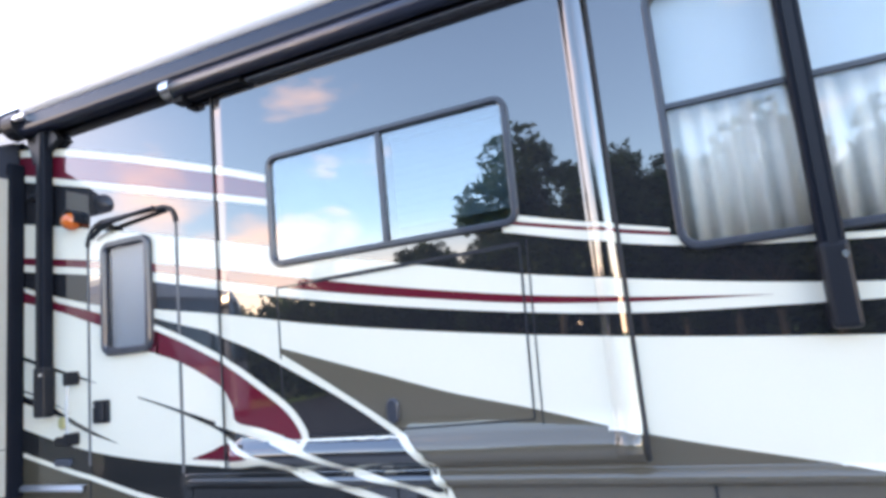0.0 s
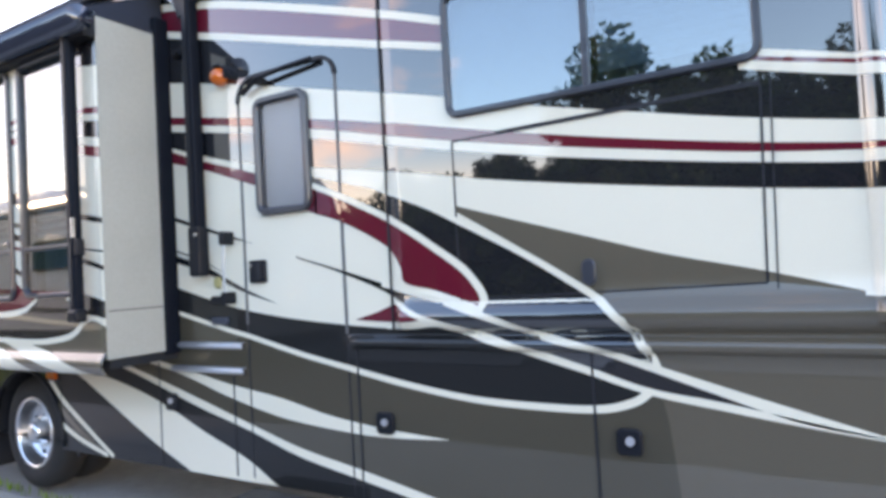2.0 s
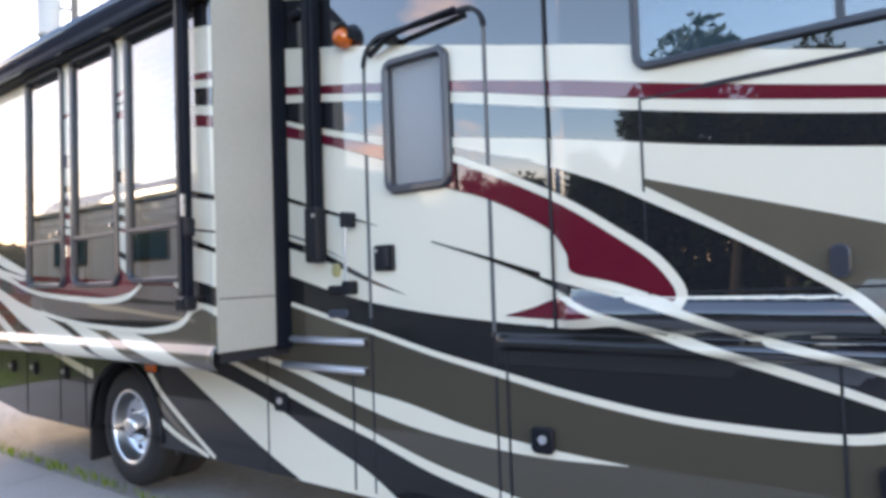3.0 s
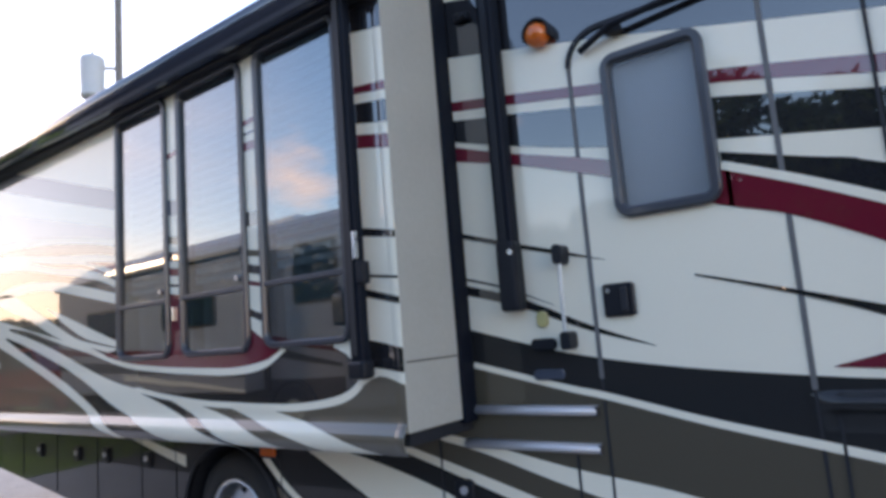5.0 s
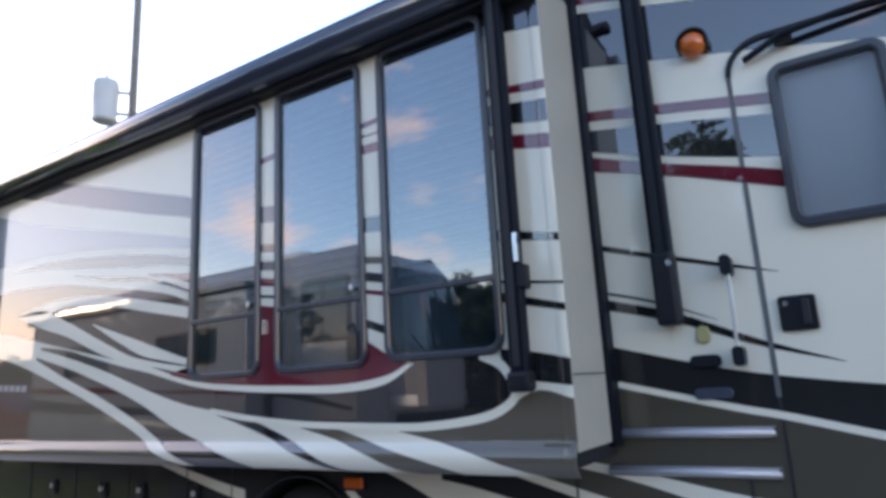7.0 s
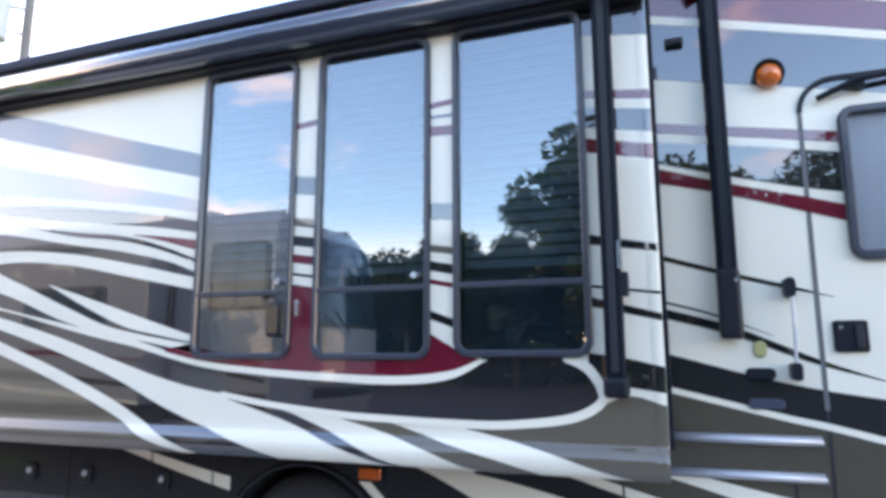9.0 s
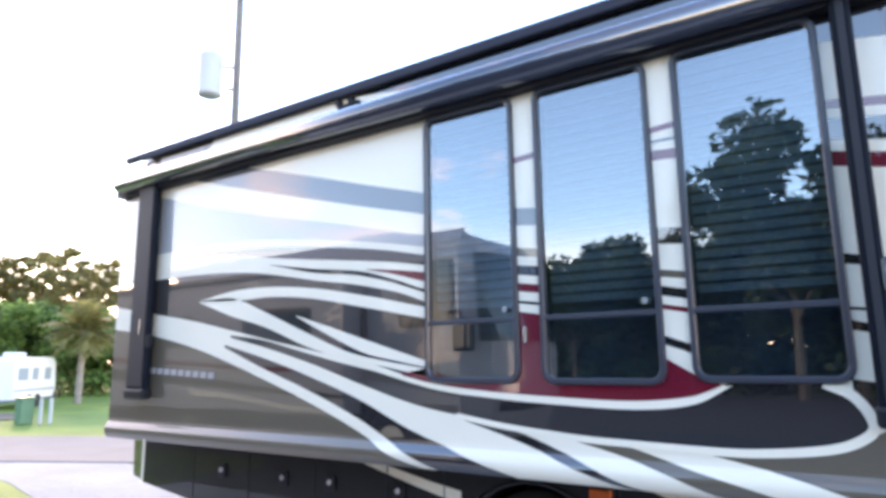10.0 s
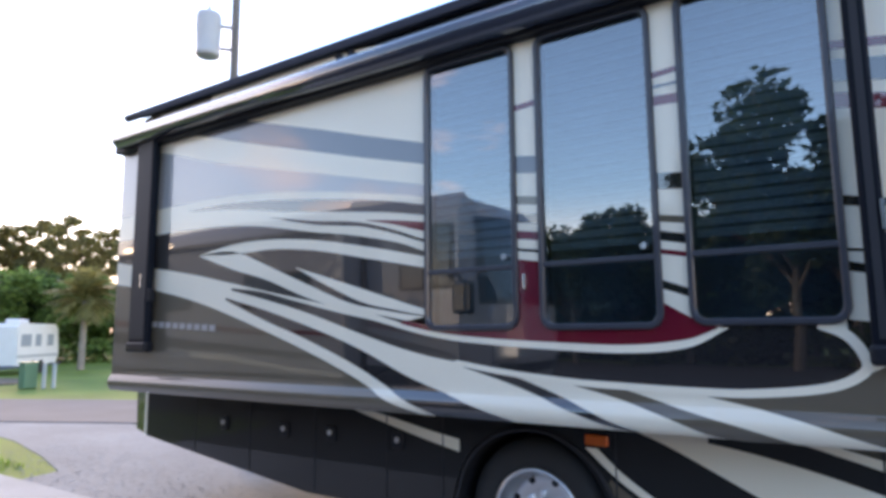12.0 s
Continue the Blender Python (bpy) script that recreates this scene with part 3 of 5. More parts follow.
band("cream_line", CREAM, [(-3.10, 1.528), (-2.80, 1.408), (-2.56, 1.344), (-2.25, 1.257), (-1.87, 1.144), (-1.60, 1.060), (-1.25, 1.006), (-1.0, 0.960), (-0.58, 0.886)], [(-3.10, 1.505), (-2.80, 1.374), (-2.56, 1.300), (-2.25, 1.212), (-1.87, 1.107), (-1.60, 1.029), (-1.25, 0.970), (-1.0, 0.932), (-0.58, 0.880)], 5)
band("maroon_fleck", MAROON, [(-3.33, 1.386), (-3.15, 1.432), (-3.03, 1.470), (-2.90, 1.438), (-2.74, 1.398)], [(-3.33, 1.384), (-3.15, 1.374), (-3.03, 1.370), (-2.90, 1.376), (-2.74, 1.396)], 4)
stroke("cream_line", CREAM, [(-3.10, 1.349), (-2.90, 1.352), (-2.74, 1.368), (-2.60, 1.352)], 0.036, 0.05, 3.5, body_y, side_wall)
stroke("cream_line", CREAM, [(-3.63, 2.225), (-3.32, 2.096), (-2.97, 1.928), (-2.72, 1.772), (-2.55, 1.654), (-2.455, 1.546), (-2.43, 1.480), (-2.445, 1.432)], 0.036, 0.050, 5, body_y, side_wall)
stroke("cream_line", CREAM, [(-3.14, 2.158), (-2.77, 2.013), (-2.53, 1.894), (-2.20, 1.724), (-1.95, 1.576), (-1.77, 1.454), (-1.645, 1.325), (-1.565, 1.209), (-1.535, 1.140)], 0.026, 0.045, 7, body_y, side_wall)
# low stripes behind the door
band("cream_low_stripe", CREAM, [(-6.0, 1.21), (-5.48, 1.127), (-5.02, 1.053), (-4.50, 0.954), (-4.0, 0.884), (-3.57, 0.798), (-3.18, 0.752), (-2.71, 0.722)], [(-6.0, 1.17), (-5.48, 1.089), (-5.02, 1.005), (-4.51, 0.868), (-4.01, 0.761), (-3.57, 0.716), (-3.18, 0.700), (-2.71, 0.720)], 2)
R2T = [(-6.1, 1.14), (-5.74, 1.067), (-5.29, 0.959), (-4.79, 0.829), (-4.31, 0.699), (-3.84, 0.578), (-3.42, 0.505), (-3.05, 0.438), (-2.66, 0.360), (-2.3, 0.28)]
R2B = [(-6.1, 1.11), (-5.74, 1.032), (-5.29, 0.910), (-4.80, 0.770), (-4.31, 0.651), (-3.84, 0.519), (-3.43, 0.446), (-3.06, 0.382), (-2.66, 0.305), (-2.3, 0.22)]
band("cream_line", CREAM, R2T, R2B, 3)
R3T = [(-6.66, 1.06), (-6.38, 1.01), (-5.80, 0.920), (-5.24, 0.777), (-4.76, 0.599), (-4.28, 0.428), (-4.09, 0.327), (-3.9, 0.24), (-2.3, 0.2)]
band("black_low_field", DULLED_BLACK, R2B, R3T, 2)
R3B = [(-6.66, 1.05), (-6.38, 0.955), (-5.97, 0.766), (-5.54, 0.560), (-5.27, 0.441), (-4.96, 0.316), (-4.7, 0.20), (-3.9, 0.19)]
band("cream_low_field", CREAM, R3T[:8], R3B, 2)
band("black_arch_field", DULLED_BLACK, R3B, [(-6.66, 0.2), (-4.7, 0.2)], 2)
stroke("cream_line", CREAM, [(-6.82, 0.90), (-6.60, 0.72), (-6.26, 0.52), (-5.90, 0.325)], 0.055, 0.035, 4, body_y, side_wall)
stroke("cream_line", CREAM, [(-6.64, 0.52), (-6.36, 0.42), (-5.98, 0.325)], 0.05, 0.03, 4, body_y, side_wall)
stroke("taupe_line", TAUPE, [(-6.70, 0.68), (-6.40, 0.50), (-6.02, 0.335)], 0.07, 0.03, 3, body_y, side_wall)
band("black_rear_field", DULLED_BLACK, [(-12.2, 1.9), (-7.9, 1.12), (-7.0, 1.10), (-6.66, 1.05)], [(-12.2, 0.2), (-6.66, 0.2)], 1)
band("cream_rear_stripe", CREAM, [(-9.15, 1.07), (-8.5, 0.965), (-8.05, 0.89), (-7.80, 0.855)], [(-9.15, 1.045), (-8.5, 0.905), (-8.05, 0.815), (-7.80, 0.77)], 2)
band("dark_pinstripe", BLACK, [(-5.10, 2.172), (-4.75, 2.064), (-4.42, 1.968), (-4.20, 1.900)], [(-5.10, 2.142), (-4.75, 2.038), (-4.42, 1.950), (-4.20, 1.898)], 2)
band("dark_pinstripe", BLACK, [(-5.10, 1.885), (-4.68, 1.765), (-4.30, 1.603), (-4.00, 1.495)], [(-5.10, 1.832), (-4.68, 1.718), (-4.30, 1.575), (-4.00, 1.493)], 2)
band("grey_pinstripe", CHARCOAL, [(-5.10, 1.925), (-4.76, 1.828), (-4.49, 1.715)], [(-5.10, 1.912), (-4.76, 1.816), (-4.49, 1.712)], 2)
band("black_upper_field", BLACK, [(-9.2, 3.972), (-5.12, 3.972)], [(-9.2, 3.970), (-8.8, 3.94), (-8.3, 3.87), (-8.0, 3.80), (-7.75, 3.5), (-7.5, 3.44), (-5.12, 3.44)], 1)
band("taupe_roof_end", TAUPE, [(-12.25, 4.0), (-11.2, 4.0)], [(-12.25, 2.0), (-11.3, 3.86), (-11.2, 3.95)], 1)

# painted fields of the rear slide-out's face
S_B1T = [(-10.6, 3.51), (-9.62, 3.285), (-8.85, 3.102), (-8.25, 2.953), (-7.71, 2.825), (-6.99, 2.625), (-6.16, 2.393), (-6.0, 2.35)]
S_B1B = [(-10.6, 3.33), (-9.57, 3.091), (-8.85, 2.929), (-8.25, 2.796), (-7.71, 2.682), (-6.99, 2.495), (-6.16, 2.320), (-6.0, 2.34)]
band("grey_sweep", STEEL_BLUE, S_B1T, S_B1B, 1, "slide")
S_B2 = [(-11.88, 3.33), (-11.04, 3.222), (-10.45, 3.080), (-9.57, 2.898), (-8.85, 2.764), (-8.25, 2.649), (-7.71, 2.543), (-6.99, 2.389), (-6.15, 2.180)]
S_C1T = [(-11.88, 2.70), (-11.05, 2.716), (-9.97, 2.715), (-9.19, 2.662), (-8.54, 2.588), (-7.99, 2.511), (-7.71, 2.464), (-6.99, 2.325), (-6.15, 2.146)]
band("silver_field", SILVER, S_B2, S_C1T, 1, "slide")
S_C1B = [(-10.6, 2.655), (-9.97, 2.650), (-9.18, 2.599), (-8.54, 2.535), (-7.99, 2.462), (-7.71, 2.413), (-6.99, 2.284), (-6.15, 2.094)]
S_C2T = [(-10.6, 2.645), (-9.97, 2.603), (-9.18, 2.510), (-8.54, 2.445), (-8.0, 2.387), (-7.71, 2.345), (-6.99, 2.231), (-6.15, 2.059)]
band("black_sweep", BLACK, S_C1B, S_C2T, 1, "slide")
band("dark_sliver", BLACK, [(-9.40, 2.484), (-8.85, 2.408), (-8.26, 2.339), (-7.95, 2.264), (-7.71, 2.192), (-6.99, 2.089), (-6.15, 1.90)], [(-9.40, 2.478), (-8.84, 2.378), (-8.26, 2.308), (-7.95, 2.238), (-7.71, 2.171), (-6.99, 2.064), (-6.15, 1.80)], 1, "slide")
band("maroon_sliver", MAROON, [(-8.26, 2.359), (-8.0, 2.335), (-7.71, 2.299), (-6.99, 2.183), (-6.15, 2.002)], [(-8.26, 2.355), (-8.0, 2.309), (-7.71, 2.242), (-6.99, 2.136), (-6.15, 1.979)], 1, "slide")
S_C2B = [(-11.88, 2.470), (-11.15, 2.481), (-10.42, 2.477), (-9.55, 2.425), (-8.84, 2.323), (-8.26, 2.242), (-7.85, 2.158), (-7.71, 2.114), (-7.4, 2.02)]
S_FT = [(-11.88, 2.27), (-11.24, 2.189), (-10.40, 2.077), (-9.86, 1.987), (-9.24, 1.883), (-8.60, 1.781), (-8.2, 1.72), (-7.72, 1.615), (-7.4, 1.57)]
band("charcoal_field", CHARCOAL, S_C2B, S_FT, 1, "slide")
S_TT = [(-11.88, 2.06), (-11.23, 1.993), (-10.38, 1.849), (-9.53, 1.639), (-8.84, 1.447), (-8.37, 1.296), (-8.01, 1.159), (-7.70, 1.085)]
band("taupe_slide_field", TAUPE, S_TT, [(-11.88, 1.085), (-7.70, 1.084)], 1, "slide")
S_GT = [(-9.98, 1.860), (-9.53, 1.720), (-8.84, 1.528), (-8.27, 1.341), (-7.90, 1.190), (-7.60, 1.090)]
S_FB = [(-9.98, 1.880), (-9.44, 1.771), (-8.83, 1.627), (-8.30, 1.479), (-7.83, 1.312), (-7.60, 1.245)]
band("black_sweep_field", BLACK, S_FB, S_GT, 1, "slide")
band("black_sweep_foot", BLACK, [(-7.60, 1.245), (-7.41, 1.190), (-7.03, 1.085)], [(-7.60, 1.085), (-7.03, 1.0845)], 1, "slide")
S_ET = [(-9.9, 1.955), (-9.45, 1.905), (-9.07, 1.832), (-8.57, 1.738), (-8.1, 1.66), (-7.72, 1.590), (-7.4, 1.53)]
S_F9 = [(-9.9, 1.935), (-9.44, 1.851), (-8.83, 1.720), (-8.30, 1.585), (-7.84, 1.478), (-7.42, 1.412), (-7.40, 1.41)]
band("charcoal_sweep_field", CHARCOAL, S_ET, S_F9, 1, "slide")
# the pointed cream sweep with its two arms
band("cream_sweep_arm", CREAM, [(-10.40, 2.250), (-9.87, 2.307), (-9.40, 2.308), (-8.84, 2.264), (-8.26, 2.177), (-7.72, 2.079), (-7.4, 2.02)], [(-10.40, 2.245), (-9.78, 2.226), (-9.39, 2.231), (-8.84, 2.189), (-8.26, 2.096), (-7.73, 2.008), (-7.4, 1.95)], 2, "slide")
band("cream_sweep_arm", CREAM, [(-10.40, 2.250), (-9.85, 2.240), (-9.46, 2.124), (-8.85, 1.926), (-8.42, 1.796), (-8.07, 1.738), (-7.70, 1.690), (-7.4, 1.65)], [(-10.40, 2.240), (-9.86, 2.096), (-9.46, 2.010), (-8.84, 1.830), (-8.48, 1.756), (-8.05, 1.698), (-7.73, 1.648), (-7.4, 1.60)], 2, "slide")
band("black_sweep_heart", BLACK, [(-9.72, 2.222), (-9.39, 2.231), (-8.84, 2.189), (-8.26, 2.096), (-7.73, 2.008), (-7.4, 1.95)], [(-9.72, 2.205), (-9.46, 2.124), (-8.85, 1.926), (-8.42, 1.796), (-8.07, 1.738), (-7.4, 1.65)], 1.5, "slide")
band("cream_sweep_spur", CREAM, [(-9.04, 2.074), (-8.54, 1.951), (-8.0, 1.815), (-7.70, 1.742), (-7.4, 1.69)], [(-9.04, 2.068), (-8.60, 1.900), (-8.26, 1.790), (-8.0, 1.745), (-7.70, 1.70), (-7.4, 1.66)], 2, "slide")
# maroon field under the windows with its cream line, and the dark field below
RS = [(-7.9, 1.640), (-7.63, 1.593), (-7.22, 1.554), (-6.82, 1.532), (-6.36, 1.518), (-6.05, 1.546), (-5.90, 1.600)]
band("maroon_window_field", MAROON, [(-7.9, 1.660), (-7.63, 1.70), (-6.99, 2.011), (-6.5, 1.90), (-6.15, 1.724), (-5.95, 1.62), (-5.88, 1.602)], RS, 2, "slide")
ribbon("cream_line", CREAM, [(-8.3, 1.722), (-7.63, 1.598), (-7.22, 1.556), (-6.82, 1.534), (-6.36, 1.520), (-6.05, 1.548), (-5.90, 1.602)], [(-8.3, 1.700), (-7.62, 1.563), (-7.22, 1.520), (-6.82, 1.494), (-6.36, 1.478), (-6.05, 1.508), (-5.85, 1.602)], 4, slide_y, slide_face)
band("black_swirl_field", BLACK, [(-7.42, 1.54), (-6.82, 1.500), (-6.36, 1.485), (-6.05, 1.52), (-5.88, 1.61), (-5.46, 1.62), (-5.38, 1.57), (-5.30, 1.475)], [(-7.42, 1.405), (-6.68, 1.325), (-6.36, 1.305), (-6.06, 1.298), (-5.77, 1.300), (-5.46, 1.337), (-5.34, 1.40), (-5.30, 1.47)], 2, "slide")
stroke("cream_line", CREAM, [(-5.47, 1.618), (-5.365, 1.565), (-5.305, 1.475), (-5.315, 1.405), (-5.46, 1.337), (-5.77, 1.300), (-6.06, 1.299), (-6.36, 1.308), (-6.68, 1.322), (-7.11, 1.362), (-7.45, 1.41)], 0.046, 0.032, 4, slide_y, slide_face)
band("black_gap", BLACK, [(-7.42, 1.397), (-7.01, 1.330), (-6.66, 1.208), (-6.36, 1.098), (-6.30, 1.086)], [(-7.42, 1.390), (-7.01, 1.279), (-6.66, 1.160), (-6.42, 1.094), (-6.30, 1.085)], 1, "slide")
band("taupe_gap", TAUPE, [(-6.73, 1.326), (-6.42, 1.300), (-6.11, 1.215), (-5.79, 1.139), (-5.60, 1.088)], [(-6.73, 1.316), (-6.42, 1.244), (-6.17, 1.170), (-5.96, 1.097), (-5.60, 1.085)], 1, "slide")
band("taupe_corner_field", TAUPE, [(-6.02, 1.30), (-5.77, 1.300), (-5.46, 1.337), (-5.34, 1.38), (-5.19, 1.445), (-5.02, 1.405)], [(-6.02, 1.287), (-5.93, 1.269), (-5.59, 1.196), (-5.25, 1.101), (-5.18, 1.086), (-5.02, 1.085)], 1, "slide")
band("black_corner_field", BLACK, [(-5.36, 1.635), (-5.19, 1.610), (-5.02, 1.572)], [(-5.36, 1.50), (-5.19, 1.483), (-5.02, 1.459)], 1, "slide")
band("maroon_stripe", MAROON, [(-7.02, 2.944), (-6.6, 2.955), (-6.16, 2.957), (-5.33, 2.895), (-5.02, 2.857)], [(-7.02, 2.912), (-6.6, 2.922), (-6.16, 2.926), (-5.33, 2.857), (-5.02, 2.812)], 1, "slide")
band("black_stripe", BLACK, [(-6.3, 2.90), (-6.16, 2.891), (-5.33, 2.808), (-5.02, 2.762)], [(-6.3, 2.895), (-6.16, 2.875), (-5.33, 2.708), (-5.02, 2.651)], 1, "slide")
band("maroon_stripe", MAROON, [(-6.3, 2.825), (-6.16, 2.817), (-5.33, 2.652), (-5.02, 2.591)], [(-6.3, 2.78), (-6.16, 2.768), (-5.33, 2.582), (-5.02, 2.521)], 1, "slide")
for zs in ((2.187, 2.139, 2.120, 2.086), (1.949, 1.935, 1.905, 1.893), (1.895, 1.850, 1.807, 1.775)):
    band("dark_pinstripe", BLACK, [(-5.36, zs[0]), (-5.02, zs[2])], [(-5.36, zs[1]), (-5.02, zs[3])], 1, "slide")
band("black_slide_top", BLACK, [(-5.36, 3.499), (-5.02, 3.499)], [(-5.36, 3.19), (-5.02, 3.135)], 1, "slide")
# the two pillars between the tall windows, with their crossing stripes
for x0, x1, foot, stripes in (
    (-6.997, -6.855, (2.008, 1.985), ((MAROON, 2.935, 2.900, -0.012), (STEEL_BLUE, 2.610, 2.508, 0.02), (TAUPE, 2.370, 2.322, 0.02), (BLACK, 2.268, 2.212, 0.02), (MAROON, 2.164, 2.116, 0.02), (BLACK, 2.062, 2.045, 0.02))),
    (-6.159, -6.028, (1.742, 1.692), ((MAROON, 2.944, 2.913, -0.012), (BLACK, 2.868, 2.852, 0.0), (MAROON, 2.807, 2.755, 0.006), (BLACK, 2.392, 2.307, 0.014), (TAUPE, 2.170, 2.133, 0.02), (BLACK, 2.084, 2.034, 0.025), (MAROON, 1.991, 1.966, 0.025), (BLACK, 1.822, 1.778, 0.045)))):
    band("cream_pillar", CREAM, [(x0, 3.325), (x1, 3.325)], [(x0, foot[0]), (x1, foot[1])], 2.6, "slide")
    for m, za, zb, drop in stripes:
        band("pillar_stripe", m, [(x0, za + drop / 2), (x1, za - drop / 2)], [(x0, zb + drop / 2), (x1, zb - drop / 2)], 3.4, "slide")
# worn lettering by the rear corner of the slide-out, as plain bars
for i in range(9):
    x = -11.15 + i * 0.118
    part("letter_bar", box(x, x + 0.085, SLIDE_Y - 0.006, SLIDE_Y, 1.655 - 0.005 * i, 1.705 - 0.005 * i), LETTER, slide_face, plan=True)

# ---- the coach: its shell ----
part("roof", loft([[(x, BODY_Y + 0.05, ROOF_Z - 0.02), (x, BODY_Y + 0.25, ROOF_Z + 0.05), (x, 4.4, ROOF_Z + 0.09), (x, 5.70, ROOF_Z + 0.05), (x, 5.93, ROOF_Z - 0.1), (x, 5.93, ROOF_Z - 0.12), (x, 4.4, ROOF_Z - 0.05)] for x in (X_REAR, X_FRONT)], (True, True)), ROOFING, coach, "white roof membrane", plan=True)
part("roof_rail", tube([(-13.0, 3.20, ROOF_Z + 0.02), (-4.93, 3.20, ROOF_Z + 0.02)], 0.045, 12), CLOTH, coach, "dark roof edge rail", plan=True, smooth=True)
part("roof_gutter", box(-12.6, -4.9, 3.135, 3.197, 3.965, 4.045, 0.016, 2), CLOTH, coach, "dark roof gutter", plan=True)
part("rear_cap", loft([[(-12.24, BODY_Y + 0.0, 0.60), (-12.24, 5.9, 0.60), (-12.24, 5.9, ROOF_Z - 0.03), (-12.24, BODY_Y, ROOF_Z - 0.03)], [(-12.50, BODY_Y + 0.05, 0.62), (-12.50, 5.85, 0.62), (-12.70, 5.85, ROOF_Z - 0.03), (-12.70, BODY_Y + 0.05, ROOF_Z - 0.03)]], (True, True)), CHARCOAL, coach, plan=True)
part("front_cap", loft([[(X_FRONT, BODY_Y, 0.5), (X_FRONT, 5.9, 0.5), (X_FRONT, 5.9, ROOF_Z - 0.03), (X_FRONT, BODY_Y, ROOF_Z - 0.03)], [(X_FRONT + 0.7, BODY_Y + 0.2, 0.6), (X_FRONT + 0.7, 5.7, 0.6), (X_FRONT + 0.3, 5.7, ROOF_Z - 0.1), (X_FRONT + 0.3, BODY_Y + 0.2, ROOF_Z - 0.1)]], (True, True)), BLACK, coach, plan=True)
part("far_wall", box(X_REAR, X_FRONT, 5.88, 5.94, SKIRT_Z, ROOF_Z), CREAM, coach, plan=True)
part("cabin_floor", box(X_REAR, X_FRONT, BODY_Y + 0.02, 5.88, 1.02, 1.10), INSIDE, coach, plan=True)
part("underbody", box(X_REAR + 0.2, X_FRONT, 4.0, 5.2, 0.45, 1.0), RUBBER, coach, plan=True)
part("bay_lining", box(-6.55, 0.3, BODY_Y + 0.05, BODY_Y + 0.10, 0.45, 1.02), INSIDE, coach, plan=True)

# the slide-out's box
part("slide_out_side", box(-5.045, -5.022, SLIDE_Y + 0.004, BODY_Y - 0.10, 1.185, 3.49, 0.003), FABRIC, coach, "plain grey-beige slide-out side panel", plan=True)
part("panel_seam", box(-5.0225, -5.0205, SLIDE_Y + 0.02, BODY_Y - 0.07, 1.50, 1.507), RUBBER, coach, plan=True)
part("slide_out_side", box(-11.875, -11.85, SLIDE_Y + 0.004, BODY_Y, 1.185, 3.49, 0.003), FABRIC, coach, plan=True)
part("slide_out_roof", box(-11.88, -5.02, SLIDE_Y + 0.004, BODY_Y, 3.47, 3.50), CLOTH, coach, plan=True)
part("slide_out_floor", box(-11.86, -5.04, SLIDE_Y + 0.03, BODY_Y, 1.12, 1.18), RUBBER, coach, plan=True)
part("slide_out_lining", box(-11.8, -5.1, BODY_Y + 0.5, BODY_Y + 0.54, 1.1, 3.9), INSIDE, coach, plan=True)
part("slide_seal", box(-5.06, -4.998, BODY_Y - 0.11, BODY_Y - 0.002, 1.16, 3.60, 0.012), ARM_BLACK, coach, "dark rubber slide-out seal", plan=True)
part("slide_seal", box(-11.95, -11.84, BODY_Y - 0.05, BODY_Y - 0.002, 1.16, 3.60, 0.012), NAVY, coach, plan=True)

# slide-out awning: roller, end caps, dark channel under it and arms
part("slide_awning_roller", tube([(-11.72, 2.565, 3.415), (-4.98, 2.565, 3.415)], 0.082, 24), ROLLER, coach, "glossy dark slide-out awning roller", plan=True, smooth=True)
part("slide_awning_channel", box(-11.9, -5.02, 2.60, SLIDE_Y + 0.01, 3.318, 3.48, 0.01), RUBBER, coach, plan=True)
part("slide_awning_fabric", loft([[(x, 2.56, 3.497), (x, 3.19, 3.80), (x, 3.19, 3.795), (x, 2.56, 3.490)] for x in (-11.9, -5.05)], (True, True)), CLOTH, coach, "black slide-out awning cloth", plan=True)
for x in (-11.89, -5.06):
    part("awning_cloth_end", loft([[(xx, 2.575, 3.492), (xx, 3.185, 3.785), (xx, 3.185, 3.505), (xx, 2.66, 3.505)] for xx in (x, x + 0.012)], (True, True)), CLOTH, coach, plan=True)
for x0, x1 in ((-5.275, -5.185), (-11.40, -11.08)):
    arm = part("awning_arm", box(x0, x1, 2.585, 2.645, 1.49, 3.42, 0.018, 3), ARM_BLACK, coach, "black awning arm", plan=True)
    part("arm_channel", box(x0 + 0.028, x1 - 0.028, 2.577, 2.60, 1.55, 3.35), RUBBER, arm, plan=True)
    part("arm_foot", box(x0 - 0.012, x1 + 0.012, 2.57, 2.655, 1.44, 1.53, 0.02), PLASTIC, arm, plan=True)
    part("arm_tag", box((x0 + x1) / 2 + 0.03, (x0 + x1) / 2 + 0.05, 2.572, 2.59, 2.0, 2.13), ALU, arm, plan=True)
    part("arm_catch", box(x1 - 0.02, x1 + 0.03, 2.585, 2.64, 1.88, 1.99, 0.01), PLASTIC, arm, plan=True)
for x in (-9.02, -4.9):
    br = part("awning_bracket", box(x - 0.14, x + 0.14, 3.15, 3.20, 3.86, 3.90, 0.008), PLASTIC, coach, "black awning bracket", plan=True)
    for dx in (-0.1, 0.06):
        part("bracket_claw", tube([(x + dx, 3.17, 3.93), (x + dx + 0.03, 3.10, 3.88), (x + dx + 0.06, 3.13, 3.82)], 0.022, 8), PLASTIC, br, plan=True)

# patio awning along the roof edge with its two arms, and the front slide-out's small awning
aw = part("patio_awning", box(-4.88, X_FRONT, 3.055, 3.198, 3.775, 3.93, 0.045, 4), NAVY, coach, "black patio awning housing under the roof edge", plan=True)
